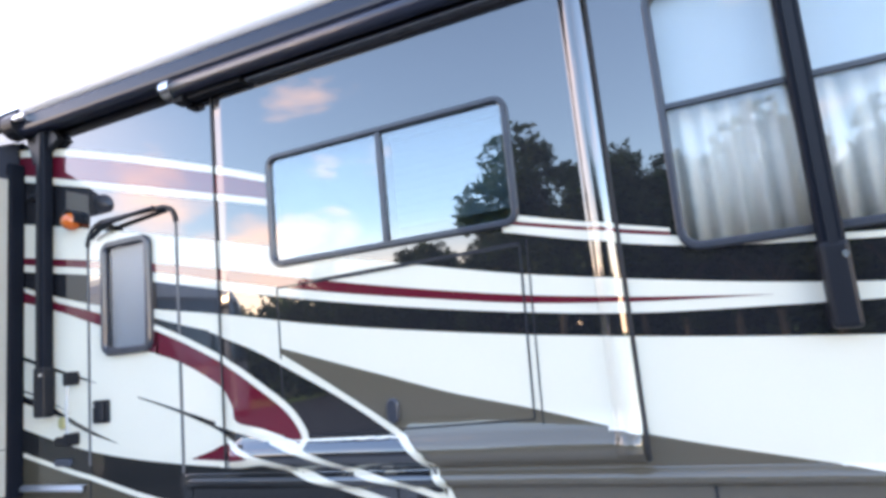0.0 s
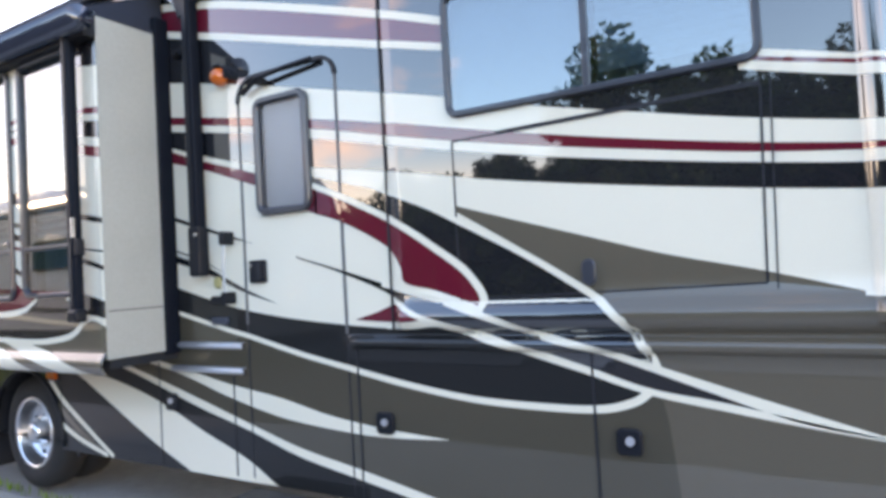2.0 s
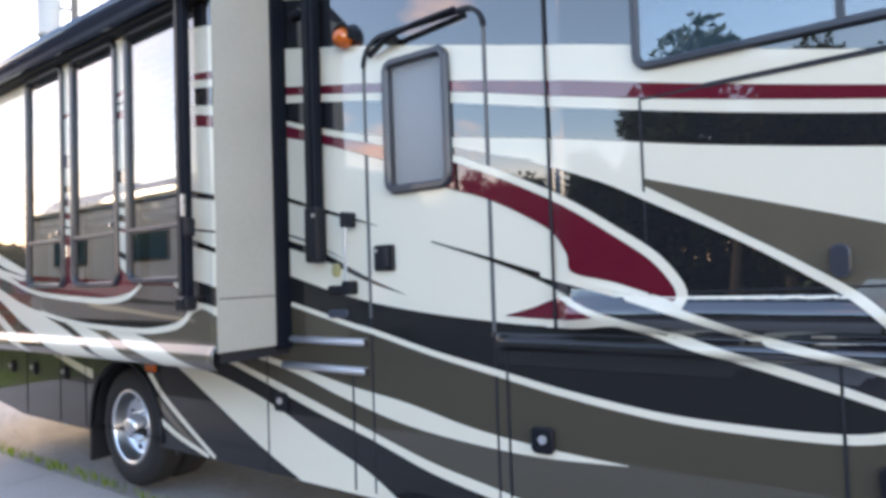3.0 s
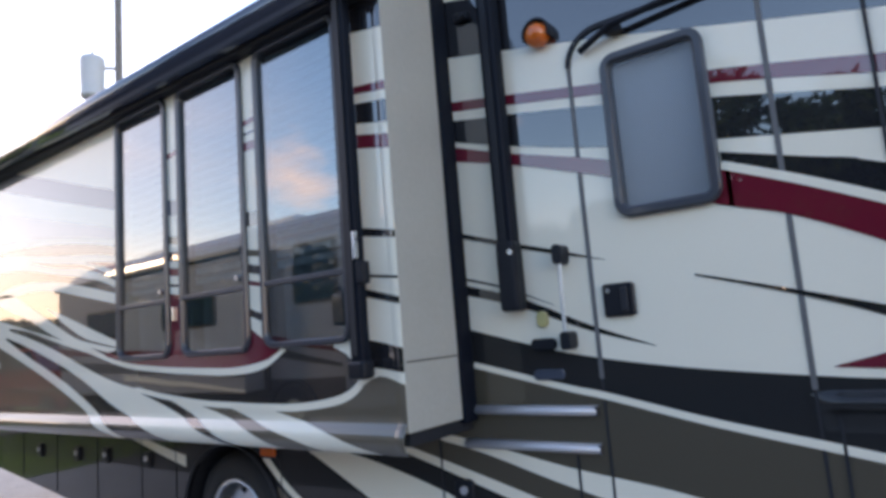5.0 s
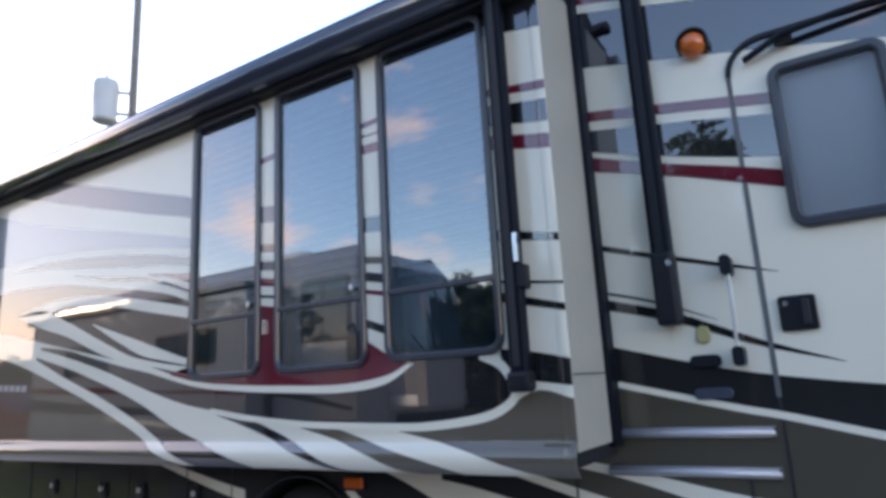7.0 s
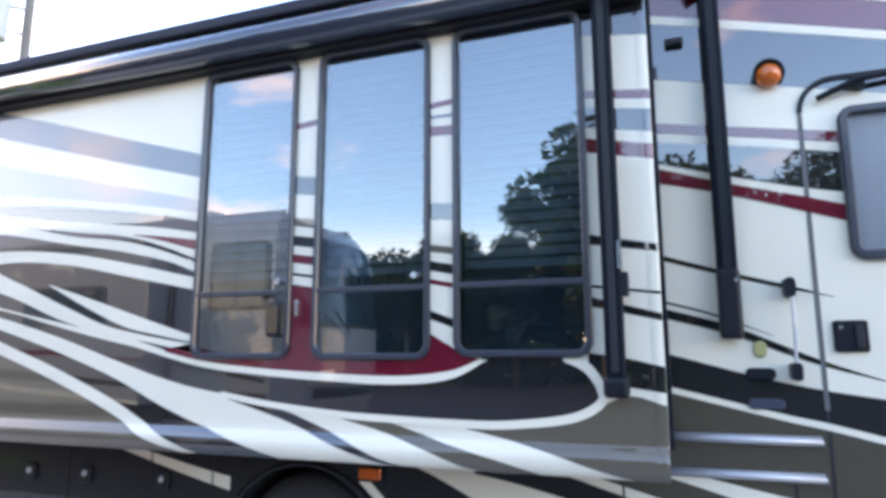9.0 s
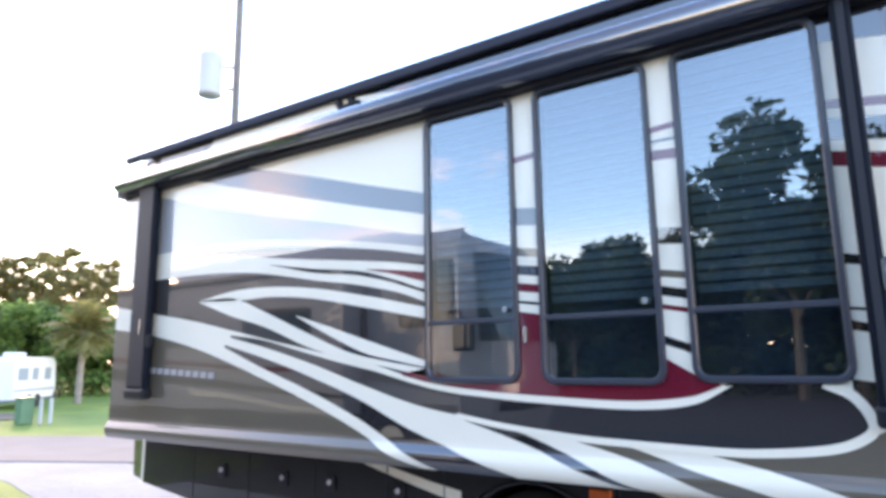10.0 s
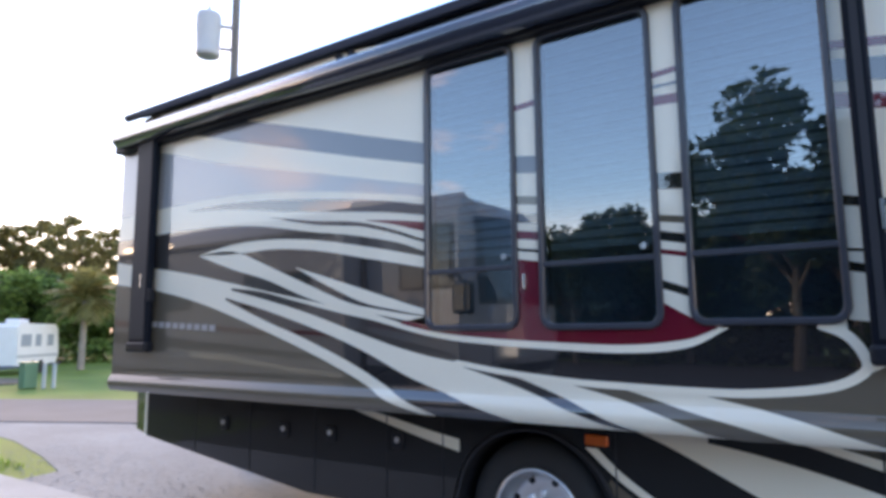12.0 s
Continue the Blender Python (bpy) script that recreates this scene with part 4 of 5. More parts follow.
part("awning_end_cap", tube([(-4.97, 3.10, 3.86), (-4.84, 3.10, 3.86)], 0.10, 18), PLASTIC, aw, plan=True)
part("awning_pin", tube([(-4.84, 3.04, 3.88), (-4.70, 3.04, 3.88)], 0.035, 12), ALU, aw, plan=True)
part("awning_end_plate", loft([[(-4.90, y, 3.80), (-4.60, y, 3.80), (-4.52, y, 3.70), (-4.80, y, 3.55)] for y in (3.14, 3.19)], (True, True)), PLASTIC, aw, plan=True)
part("roll_of_white_cloth", tube([(-4.8, 3.085, 3.955), (X_FRONT, 3.085, 3.955)], 0.05, 14), ROOFING, aw, "white awning cloth edge", plan=True, smooth=True)
fa = part("front_slide_awning", tube([(-3.26, 3.09, 3.735), (0.9, 3.09, 3.735)], 0.052, 16), NAVY, coach, "dark slide-out awning roller", plan=True, smooth=True)
part("roller_cap", tube([(-3.33, 3.09, 3.735), (-3.25, 3.09, 3.735)], 0.062, 12), ALU, fa, plan=True)
part("roller_bracket", box(-3.29, -3.20, 3.10, 3.19, 3.64, 3.74, 0.012), PLASTIC, fa, plan=True)
part("roller_arm", box(-3.18, -2.72, 3.12, 3.19, 3.655, 3.70, 0.01), PLASTIC, fa, plan=True)
part("rain_rail", box(-3.2, 0.9, 3.15, 3.188, 3.672, 3.695, 0.006), ALU, coach, plan=True)
for x, z0 in ((-4.69, 1.75), (0.335, 1.87)):
    arm = part("awning_arm", box(x - 0.05, x + 0.05, 3.11, 3.19, z0, 3.80, 0.02, 3), ARM_BLACK, coach, "black awning arm", plan=True)
    part("arm_channel", box(x - 0.02, x + 0.02, 3.102, 3.12, z0 + 0.05, 3.75), PLASTIC, arm, plan=True)
    part("arm_foot", box(x - 0.056, x + 0.056, 3.10, 3.197, z0 - 0.05, z0 + 0.30, 0.02), PLASTIC, arm, plan=True)
    part("foot_screw", tube([(x + 0.035, 3.095, z0 + 0.24), (x + 0.035, 3.11, z0 + 0.24)], 0.015, 10), ALU, arm, plan=True)

# ---- the coach: windows, door, fittings ----


def coach_window(rect, y, r, w, rail=None, mullion=None, pane=GLASS, label="", proud=0.028):
    x0, x1, z0, z1 = rect
    fr = part("window", ring_frame(x0, x1, z0, z1, r, w, y, proud, 0.03), FRAME, coach, label or "dark-framed coach window", plan=True)
    cuts_z = [z0 + w * 0.6] + ([rail] if rail else []) + [z1 - w * 0.6]
    cuts_x = [x0 + w * 0.6] + ([mullion] if mullion else []) + [x1 - w * 0.6]
    for i in range(len(cuts_z) - 1):
        for j in range(len(cuts_x) - 1):
            dy = 0.006 * ((i + j) % 2)
            g = part("pane", plate(cuts_x[j], cuts_x[j + 1], cuts_z[i], cuts_z[i + 1], 0.012 if (rail or mullion) else r * 0.7, y - 0.006 + dy, y - 0.002 + dy), pane, fr, plan=True)
            g.visible_shadow = False
    if rail:
        part("meeting_rail", box(x0 + w * 0.5, x1 - w * 0.5, y - 0.022, y + 0.012, rail - 0.014, rail + 0.014, 0.004), FRAME, fr, plan=True)
    if mullion:
        part("mullion", box(mullion - 0.016, mullion + 0.016, y - 0.02, y + 0.012, z0 + w * 0.5, z1 - w * 0.5, 0.004), FRAME, fr, plan=True)
    return fr


def slat_blind(x0, x1, z0, z1, y, pitch=0.058):
    """A lowered slat blind, its slats half closed."""
    head = part("blind", box(x0, x1, y - 0.02, y + 0.03, z1 - 0.04, z1, 0.004), SLAT, coach, "lowered grey slat blind", plan=True)
    part("lining", box(x0 - 0.02, x1 + 0.02, y + 0.06, y + 0.07, z0 - 0.42 if z1 - z0 > 1 else z0 - 0.02, z1 + 0.02), LINING, coach, plan=True)
    ring = [(-0.019, 0.012), (0.0, 0.005), (0.019, -0.014), (0.019, -0.017), (0.0, 0.002), (-0.019, 0.009)]
    slat_mesh = None
    n = int((z1 - 0.05 - z0) / pitch)
    for i in range(n):
        z = z1 - 0.07 - i * pitch
        if slat_mesh is None:
            b = loft([[(x, y + dz * 0.6, z + dy * 1.05) for dy, dz in ring] for x in (x0 + 0.01, x1 - 0.01)], (True, True))
            first = part("slat", b, SLAT, head, plan=True)
            slat_mesh = first.data
        else:
            o = new("slat", slat_mesh)
            o.parent = head
            o.matrix_parent_inverse = head.matrix_world.inverted()
            o.location = (0, 0, -0.93 * RISE * i * pitch)
    return head


def pleated_curtain(x0, x1, z0, z1, y):
    bm = bmesh.new()
    n = int((x1 - x0) / 0.012)
    cols = []
    for i in range(n + 1):
        x = x0 + (x1 - x0) * i / n
        d = 0.016 * math.sin(i * 0.75) + 0.006 * math.sin(i * 0.31 + 1)
        cols.append([bm.verts.new((x, y + d + e, z)) for z, e in ((z0, 0), (z1, 0), (z1, 0.004), (z0, 0.004))])
    for a, b in zip(cols, cols[1:]):
        for k in range(4):
            bm.faces.new((a[k], a[(k + 1) % 4], b[(k + 1) % 4], b[k]))
    return part("curtain", bm, CURTAIN, coach, "drawn cream pleated curtain", plan=True, smooth=True)


for i, rect in enumerate(W_SLIDE):
    w = coach_window(rect, SLIDE_Y, 0.085, 0.036, rail=1.965, label="tall tinted window with a hinged lower pane")
    if i < 2:
        part("window_lock", tube([(rect[1] - 0.085, SLIDE_Y - 0.03, 2.025), (rect[1] - 0.085, SLIDE_Y - 0.004, 2.025)], 0.018, 14), ALU, w, plan=True)
    slat_blind(rect[0] + 0.03, rect[1] - 0.03, 1.985, rect[3] - 0.03, SLIDE_Y + 0.07)
part("window_clip", box(-6.965, -6.945, SLIDE_Y - 0.02, SLIDE_Y, 1.83, 1.92, 0.004), ALU, coach, plan=True)
coach_window(W_FRONT, BODY_Y - 0.012, 0.075, 0.036, mullion=-1.787, label="wide tinted sliding window")
slat_blind(-1.757, W_FRONT[1] - 0.04, 2.54, 3.12, BODY_Y + 0.06, 0.045)
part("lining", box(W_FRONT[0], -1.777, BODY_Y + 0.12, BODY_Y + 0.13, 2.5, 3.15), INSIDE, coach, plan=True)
part("shade", box(W_FRONT[0] + 0.03, -1.817, BODY_Y + 0.05, BODY_Y + 0.055, 2.52, 3.13), SLAT, coach, "lowered grey shade", plan=True)
coach_window(W_CAB, BODY_Y, 0.10, 0.040, rail=2.89, pane=GLASS_CLEAR, label="tall cab window with pleated curtain behind")
pleated_curtain(W_CAB[0] + 0.02, W_CAB[1] - 0.02, 2.24, 2.88, BODY_Y + 0.06)
part("shade", box(W_CAB[0] + 0.03, W_CAB[1] - 0.03, BODY_Y + 0.05, BODY_Y + 0.056, 2.895, 3.47), SLAT, coach, "lowered grey shade", plan=True)

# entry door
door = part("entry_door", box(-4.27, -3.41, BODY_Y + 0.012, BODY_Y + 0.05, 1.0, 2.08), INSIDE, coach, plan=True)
dw = coach_window(W_DOOR, BODY_Y - 0.004, 0.075, 0.048, pane=FROST, label="entry door window with rounded dark frame", proud=0.034)
part("door_shade", box(W_DOOR[0] + 0.04, W_DOOR[1] - 0.04, BODY_Y + 0.03, BODY_Y + 0.036, W_DOOR[2] + 0.03, W_DOOR[3] - 0.03), mat("pale_door_shade", (0.50, 0.52, 0.54), rough=0.7), coach, plan=True)


def seam(pts, w=0.010, proud=0.006, y=None, material=RUBBER, name="seam", parent=None):
    """A thin rubber joint along a polyline on the coach's side."""
    bm = bmesh.new()
    for (xa, za), (xb, zb) in zip(pts, pts[1:]):
        d = Vector((xb - xa, zb - za)).normalized() * (w / 2)
        n = Vector((-d.y, d.x))
        steps = max(1, int(max(abs(xb - xa), abs(zb - za)) / 0.02))
        prev = None
        for k in range(steps + 1):
            t = k / steps
            x, z = xa + (xb - xa) * t, za + (zb - za) * t
            ends = []
            for s in (1, -1):
                px, pz = x + n.x * s, z + n.y * s
                yy = (body_y(px, pz) if y is None else y) - proud
                ends.append(bm.verts.new((px, yy, pz)))
            base = [bm.verts.new((v.co.x, v.co.y + proud, v.co.z)) for v in ends]
            cur = [ends[0], ends[1], base[1], base[0]]
            if prev:
                for q in range(4):
                    bm.faces.new((prev[q], prev[(q + 1) % 4], cur[(q + 1) % 4], cur[q]))
            prev = cur
    bmesh.ops.recalc_face_normals(bm, faces=bm.faces)
    return part(name, bm, material, parent or side_wall, plan=True)


arc = [(-4.28 + 0.17 * (1 - math.cos(radians(a))), 2.85 + 0.16 * math.sin(radians(a))) for a in range(0, 91, 15)]
arc2 = [(-3.405 - 0.12 * (1 - math.cos(radians(a))), 2.89 + 0.12 * math.sin(radians(a))) for a in range(90, -1, -15)] 
# grey strip that paints the soft shade of the upper door gap
GAP_SHADE = mat("grey_door_gap_shade", (0.13, 0.13, 0.128), rough=0.5, vary=0.2)
seam([(-4.28, 1.36)] + arc + arc2 + [(-3.405, 1.30)], 0.022, 0.004, material=GAP_SHADE, name="door_joint")
for x, z in ((-4.28, 1.36), (-3.405, 1.30)):
    seam([(x, z), (x, 0.34)], 0.012, 0.004, name="door_joint")
seam(arc + arc2, 0.024, 0.014, material=PLASTIC, name="door_drip_rail")
part("door_hinge_arm", tube([(-4.20, 3.17, 2.90), (-4.02, 3.14, 2.965), (-3.80, 3.14, 2.985), (-3.55, 3.15, 3.00)], 0.017, 8), PLASTIC, coach, "black door awning arm", plan=True)
part("hinge_end", box(-4.06, -3.98, 3.145, 3.19, 2.93, 2.965, 0.006), PLASTIC, coach, plan=True)
lat = part("door_latch", plate(-4.225, -4.075, 1.635, 1.785, 0.015, BODY_Y - 0.024, BODY_Y, 0.006), PLASTIC, coach, "black recessed door latch", plan=True)
part("latch_paddle", box(-4.135, -4.10, BODY_Y - 0.04, BODY_Y - 0.02, 1.655, 1.765, 0.006), RUBBER, lat, plan=True)
part("key_lock", tube([(-4.195, BODY_Y - 0.032, 1.752), (-4.195, BODY_Y - 0.02, 1.752)], 0.013, 10), ALU, lat, plan=True)
hd = part("grab_handle", tube([(-4.405, 3.13, 1.93), (-4.405, 3.12, 1.75), (-4.41, 3.13, 1.57)], 0.009, 10), mat("clear_grab_bar", (0.50, 0.51, 0.50), rough=0.2, coat=0.7), coach, "pale grab bar with black mounts", plan=True)
part("handle_mount", loft([[(x, y, z) for x, z in round_rect(-4.435, -4.385, 1.90, 1.995, 0.022)] for y in (BODY_Y, 3.14, 3.115)], (True, True)), PLASTIC, hd, plan=True)
part("handle_mount", loft([[(x, y, z) for x, z in round_rect(-4.435, -4.385, 1.50, 1.585, 0.02)] for y in (BODY_Y, 3.14, 3.115)], (True, True)), PLASTIC, hd, plan=True)
lamp = part("porch_lamp", plate(-4.475, -4.355, 3.005, 3.125, 0.055, BODY_Y - 0.035, BODY_Y, 0.01), PLASTIC, coach, "black porch lamp with amber dome", plan=True)
bm = bmesh.new()
bmesh.ops.create_uvsphere(bm, u_segments=18, v_segments=10, radius=0.066)
bmesh.ops.scale(bm, vec=(1, 0.95, 0.95), verts=bm.verts)
bmesh.ops.translate(bm, vec=(-4.415, BODY_Y - 0.035, 3.055), verts=bm.verts)
part("amber_dome", bm, AMBER, lamp, "orange lamp dome", plan=True, smooth=True)
part("lamp_hood", loft([[(-4.415 + q * math.cos(radians(a)), y, 3.062 + q * math.sin(radians(a))) for q, a in [(0.078, a) for a in range(-20, 201, 20)] + [(0.068, a) for a in range(200, -21, -20)]] for y in (BODY_Y, BODY_Y - 0.05, BODY_Y - 0.06)], (True, True)), PLASTIC, lamp, plan=True)
cam_box = part("side_camera", box(-4.93, -4.83, 3.165, 3.20, 3.30, 3.35, 0.010), PLASTIC, coach, "small black speaker bracket", plan=True)
part("camera_eye", tube([(-4.865, 3.15, 3.325), (-4.865, 3.17, 3.325)], 0.016, 12), RUBBER, cam_box, plan=True)
for x, z, sx, sz, m, nm in ((-4.56, 1.65, 0.03, 0.04, mat("brass_badge", (0.42, 0.36, 0.16), rough=0.4), "round_badge"), (-4.565, 1.53, 0.07, 0.028, PLASTIC, "outlet_cover"), (-4.55, 1.385, 0.085, 0.025, mat("blue_grey_plate", (0.045, 0.06, 0.085), rough=0.3), "step_switch_plate")):
    part(nm, plate(x - sx, x + sx, z - sz, z + sz, min(sx, sz) * 0.9, BODY_Y - 0.022, BODY_Y, 0.005), m, coach, plan=True)
for z in (1.215, 1.045):
    bar = part("chrome_grille_bar", loft([[(x, BODY_Y - 0.038 * math.sin(radians(a)), z + 0.024 * math.cos(radians(a))) for a in range(0, 181, 20)] for x in (-5.08, -4.315)], (True, True)), SATIN, coach, "brushed metal grille bar", plan=True, smooth=True)
    part("bar_end", box(-4.32, -4.308, BODY_Y - 0.034, BODY_Y, z - 0.022, z + 0.022), ALU, bar, plan=True)

# joints of the luggage bays, the front slide-out and its service door
for x in (-3.335, -1.855, -0.265):
    seam([(x, 1.215), (x, 0.335)], 0.012)
for x in (-5.27, -6.645):
    seam([(x, 1.08), (x, 0.335)], 0.010)
seam([(-4.445, 1.03), (-4.445, 0.335)], 0.012)
for x in (-7.96, -8.55, -9.42, -10.35, -11.25):
    seam([(x, 1.10), (x, skirt(x) + 0.03)], 0.008)
seam([(-3.046, 3.70), (-3.046, 1.33)], 0.014, 0.004, y=BODY_Y - 0.008, name="slide_joint")
seam([(-0.525, 3.70), (-0.525, 1.32)], 0.016, 0.004)
seam([(-2.577, 1.50), (-2.577, 2.345), (-1.02, 2.368), (-1.045, 1.525), (-2.577, 1.49)], 0.009, 0.004)
seam([(-0.98, 2.39), (-1.005, 1.50)], 0.006, 0.004)
seam([(-2.3, 2.352), (-1.02, 2.372)], 0.020, 0.006, name="service_door_rain_lip")
part("slide_latch", plate(-1.872, -1.798, 1.538, 1.668, 0.036, BODY_Y - 0.034, BODY_Y - 0.010, 0.008), FRAME, coach, "dark oval slide latch", plan=True)
for x, z in ((-3.14, 0.785), (-1.69, 0.80), (-0.10, 0.805), (-5.12, 0.80), (-8.42, 0.80), (-9.21, 0.80), (-9.83, 0.79), (-10.75, 0.79)):
    b = part("bay_latch", plate(x - 0.062, x + 0.062, z - 0.062, z + 0.062, 0.028, BODY_Y - 0.026, BODY_Y - 0.0, 0.006), PLASTIC, coach, "black bay latch with metal lock", plan=True)
    part("latch_knob", tube([(x + 0.008, BODY_Y - 0.040, z + 0.010), (x + 0.008, BODY_Y - 0.015, z + 0.010)], 0.021, 16), SATIN, b, plan=True)
mk = part("side_marker", plate(-6.835, -6.685, 0.90, 0.965, 0.012, BODY_Y - 0.028, BODY_Y, 0.008), AMBER, coach, "amber side marker lamp", plan=True)
part("marker_base", plate(-6.85, -6.67, 0.885, 0.98, 0.012, BODY_Y - 0.010, BODY_Y), PLASTIC, mk, plan=True)


def coach_wheel(x, zc, dual):
    """A steel-capped truck wheel: tyre, dished bright rim with holes, hub and lug nuts."""
    yo = BODY_Y + 0.03
    prof = [(0.300, 0.03), (0.34, 0.005), (0.42, 0.0), (0.488, 0.035), (0.505, 0.07), (0.505, 0.21), (0.488, 0.245), (0.34, 0.27), (0.30, 0.25)]

    def spin(pr, seg=48, closed=True):
        loops = [[(x + r * math.cos(2 * math.pi * k / seg), yo + d, zc + r * math.sin(2 * math.pi * k / seg)) for k in range(seg)] for r, d in pr]
        return loft(loops + ([loops[0]] if closed else []))
    wheel = part("wheel", spin(prof), TYRE, coach, "black truck tyre on a bright rim", plan=True, smooth=True)
    part("rim", spin([(0.318, 0.03), (0.318, 0.012), (0.296, 0.006), (0.285, 0.03), (0.275, 0.10), (0.24, 0.145), (0.21, 0.15), (0.12, 0.135), (0.0, 0.135)], closed=False), CHROME, wheel, "polished dished rim", plan=True, smooth=True)
    part("hub", spin([(0.095, 0.14), (0.095, 0.03), (0.085, 0.005), (0.05, -0.012), (0.0, -0.015)], 24, False), CHROME, wheel, plan=True, smooth=True)
    for k in range(8):
        a = 2 * math.pi * k / 8
        part("lug_nut", tube([(x + 0.135 * math.cos(a), yo + 0.085, zc + 0.135 * math.sin(a)), (x + 0.135 * math.cos(a), yo + 0.14, zc + 0.135 * math.sin(a))], 0.018, 6), CHROME, wheel, plan=True)
        a += math.pi / 8
        part("rim_hole", tube([(x + 0.225 * math.cos(a), yo + 0.141, zc + 0.225 * math.sin(a)), (x + 0.225 * math.cos(a), yo + 0.155, zc + 0.225 * math.sin(a))], 0.024, 12), RUBBER, wheel, plan=True)
    if dual:
        bm = spin([(r, d + 0.30) for r, d in prof])
        part("inner_tyre", bm, TYRE, wheel, plan=True, smooth=True)
    part("wheel_well", loft([[(x + 0.60 * math.cos(radians(a)), y, max(0.36 + 0.60 * math.sin(radians(a)), 0.36)) for a in range(0, 181, 10)] for y in (BODY_Y + 0.02, BODY_Y + 0.75)], (False, True)), RUBBER, coach, plan=True)
    lip = [(x + 0.605 * math.cos(radians(a)), BODY_Y - 0.012, 0.36 + 0.605 * math.sin(radians(a))) for a in range(-2, 183, 8)]
    part("arch_lip", tube(lip, 0.015, 8), RUBBER if dual else CREAM, coach, plan=True, smooth=True)
    return wheel


coach_wheel(-7.22, 0.395, True)
coach_wheel(0.95, 0.395, False)
part("mud_flap", box(-7.97, -7.93, BODY_Y + 0.03, BODY_Y + 0.62, 0.02, 0.75, 0.008), RUBBER, coach, "black mud flap behind the wheel", plan=True)
part("mud_flap", box(-6.50, -6.46, BODY_Y + 0.03, BODY_Y + 0.62, 0.25, 0.8, 0.008), RUBBER, coach, plan=True)

# ---- step stool by the door ----
stool = thing("step_stool", (-3.62, 2.83, 0), "black folding step stool with a grippy top, under the entry door", "step stool")
part("step_top", box(-3.98, -3.26, 2.70, 2.98, 0.345, 0.385, 0.018, 3), RUBBER, stool, "black ribbed step top")
for i in range(7):
    part("grip_rib", box(-3.94, -3.30, 2.73 + i * 0.034, 2.742 + i * 0.034, 0.384, 0.389, 0.002), mat("grip_grey", (0.10, 0.09, 0.075), rough=0.9) if i == 0 else bpy.data.materials["grip_grey"], stool)
for x in (-3.95, -3.29):
    for y0, y1 in ((2.71, 2.66), (2.97, 3.02)):
        leg = part("leg", tube([(x, y0, 0.36), (x, y1, 0.012)], 0.014, 10), PLASTIC, stool)
        part("rubber_foot", tube([(x, y1, 0.03), (x, y1, 0.0)], 0.019, 10), RUBBER, leg)
for y in (2.68, 3.0):
    part("stretcher", tube([(-3.95, y, 0.14), (-3.29, y, 0.14)], 0.010, 8), PLASTIC, stool)

# ---- ground ----


def poly_slab(pts, z0, z1):
    return loft([[(x, y, z0) for x, y in pts], [(x, y, z1) for x, y in pts]], (True, True))


bm = bmesh.new()
bmesh.ops.create_grid(bm, x_segments=60, y_segments=60, size=400)
bmesh.ops.translate(bm, vec=(0, 0, -0.03), verts=bm.verts)
solid("ground", bm, GRASS_MAT, "flat green lawn under the whole site", "ground", kind="structure")
solid("gravel_drive", poly_slab([(4.5, 2.93), (4.5, 7.2), (-12, 7.2), (-15.4, 6.2), (-17.2, 6.2), (-18.3, 6.6), (-22.4, 3.9), (-21.0, 3.72), (-18.4, 4.34), (-16.4, 4.15), (-14.6, 3.75), (-13.4, 3.40), (-13.3, 2.93)], -0.10, -0.022), GRAVEL_MAT, "pale gravel drive beside and under the coach", "gravel", kind="structure")
rd = Vector((0.9, 0.44)).normalized()
rn = Vector((-rd.y, rd.x)) * 1.95
rc = Vector((-21.3, 6.1))
road_pts = [rc - rd * 90 - rn, rc + rd * 90 - rn, rc + rd * 90 + rn, rc - rd * 90 + rn]
solid("road", poly_slab([tuple(p) for p in road_pts], -0.12, -0.004), ASPHALT, "worn grey asphalt lane", "road", kind="structure")
pavement = tagged(new("pavement"), "pale concrete patio pad of broad slabs with joints", "pavement", kind="structure")
slab_mesh = None
for i in range(6):
    for y0, y1 in ((1.66, 2.90), (0.40, 1.645)):
        x0, x1 = -13.9 + 3.07 * i, -13.9 + 3.07 * i + 3.055
        part("slab", box(x0, x1, y0, y1, -0.12, 0.0, 0.012, 2), CONCRETE, pavement)

solid("far_road", poly_slab([(-22.5, 0.385), (12, 0.385), (12, -26), (-22.5, -26)], -0.12, -0.018), mat("dark_asphalt", (0.045, 0.045, 0.047), rough=0.9, vary=0.35, scale=0.7, grain=40, bump=0.3), "dark asphalt between the two rows of sites", "road", kind="structure")

solid("camp_lane", poly_slab([(-39.5, 8.6), (-40.5, 13.5), (-44.0, 18.0), (-60.0, 26.0), (-66.0, 12.0)], -0.12, -0.014), ASPHALT, "grey lane beyond the lawn", "road", kind="structure")
mulch_pts = [(-32.0 + (2.6 + 0.3 * math.sin(3 * a)) * math.cos(a), 9.0 + (1.5 + 0.2 * math.sin(5 * a)) * math.sin(a)) for a in (2 * math.pi * k / 24 for k in range(24))]
solid("mulch_bed", poly_slab(mulch_pts, -0.06, 0.02), mat("brown_mulch", (0.22, 0.16, 0.11), rough=0.95, vary=0.5, scale=2.0, grain=20, bump=0.5), "patch of brown mulch and sand in the lawn", "mulch", kind="structure")

rng = random.Random(7)


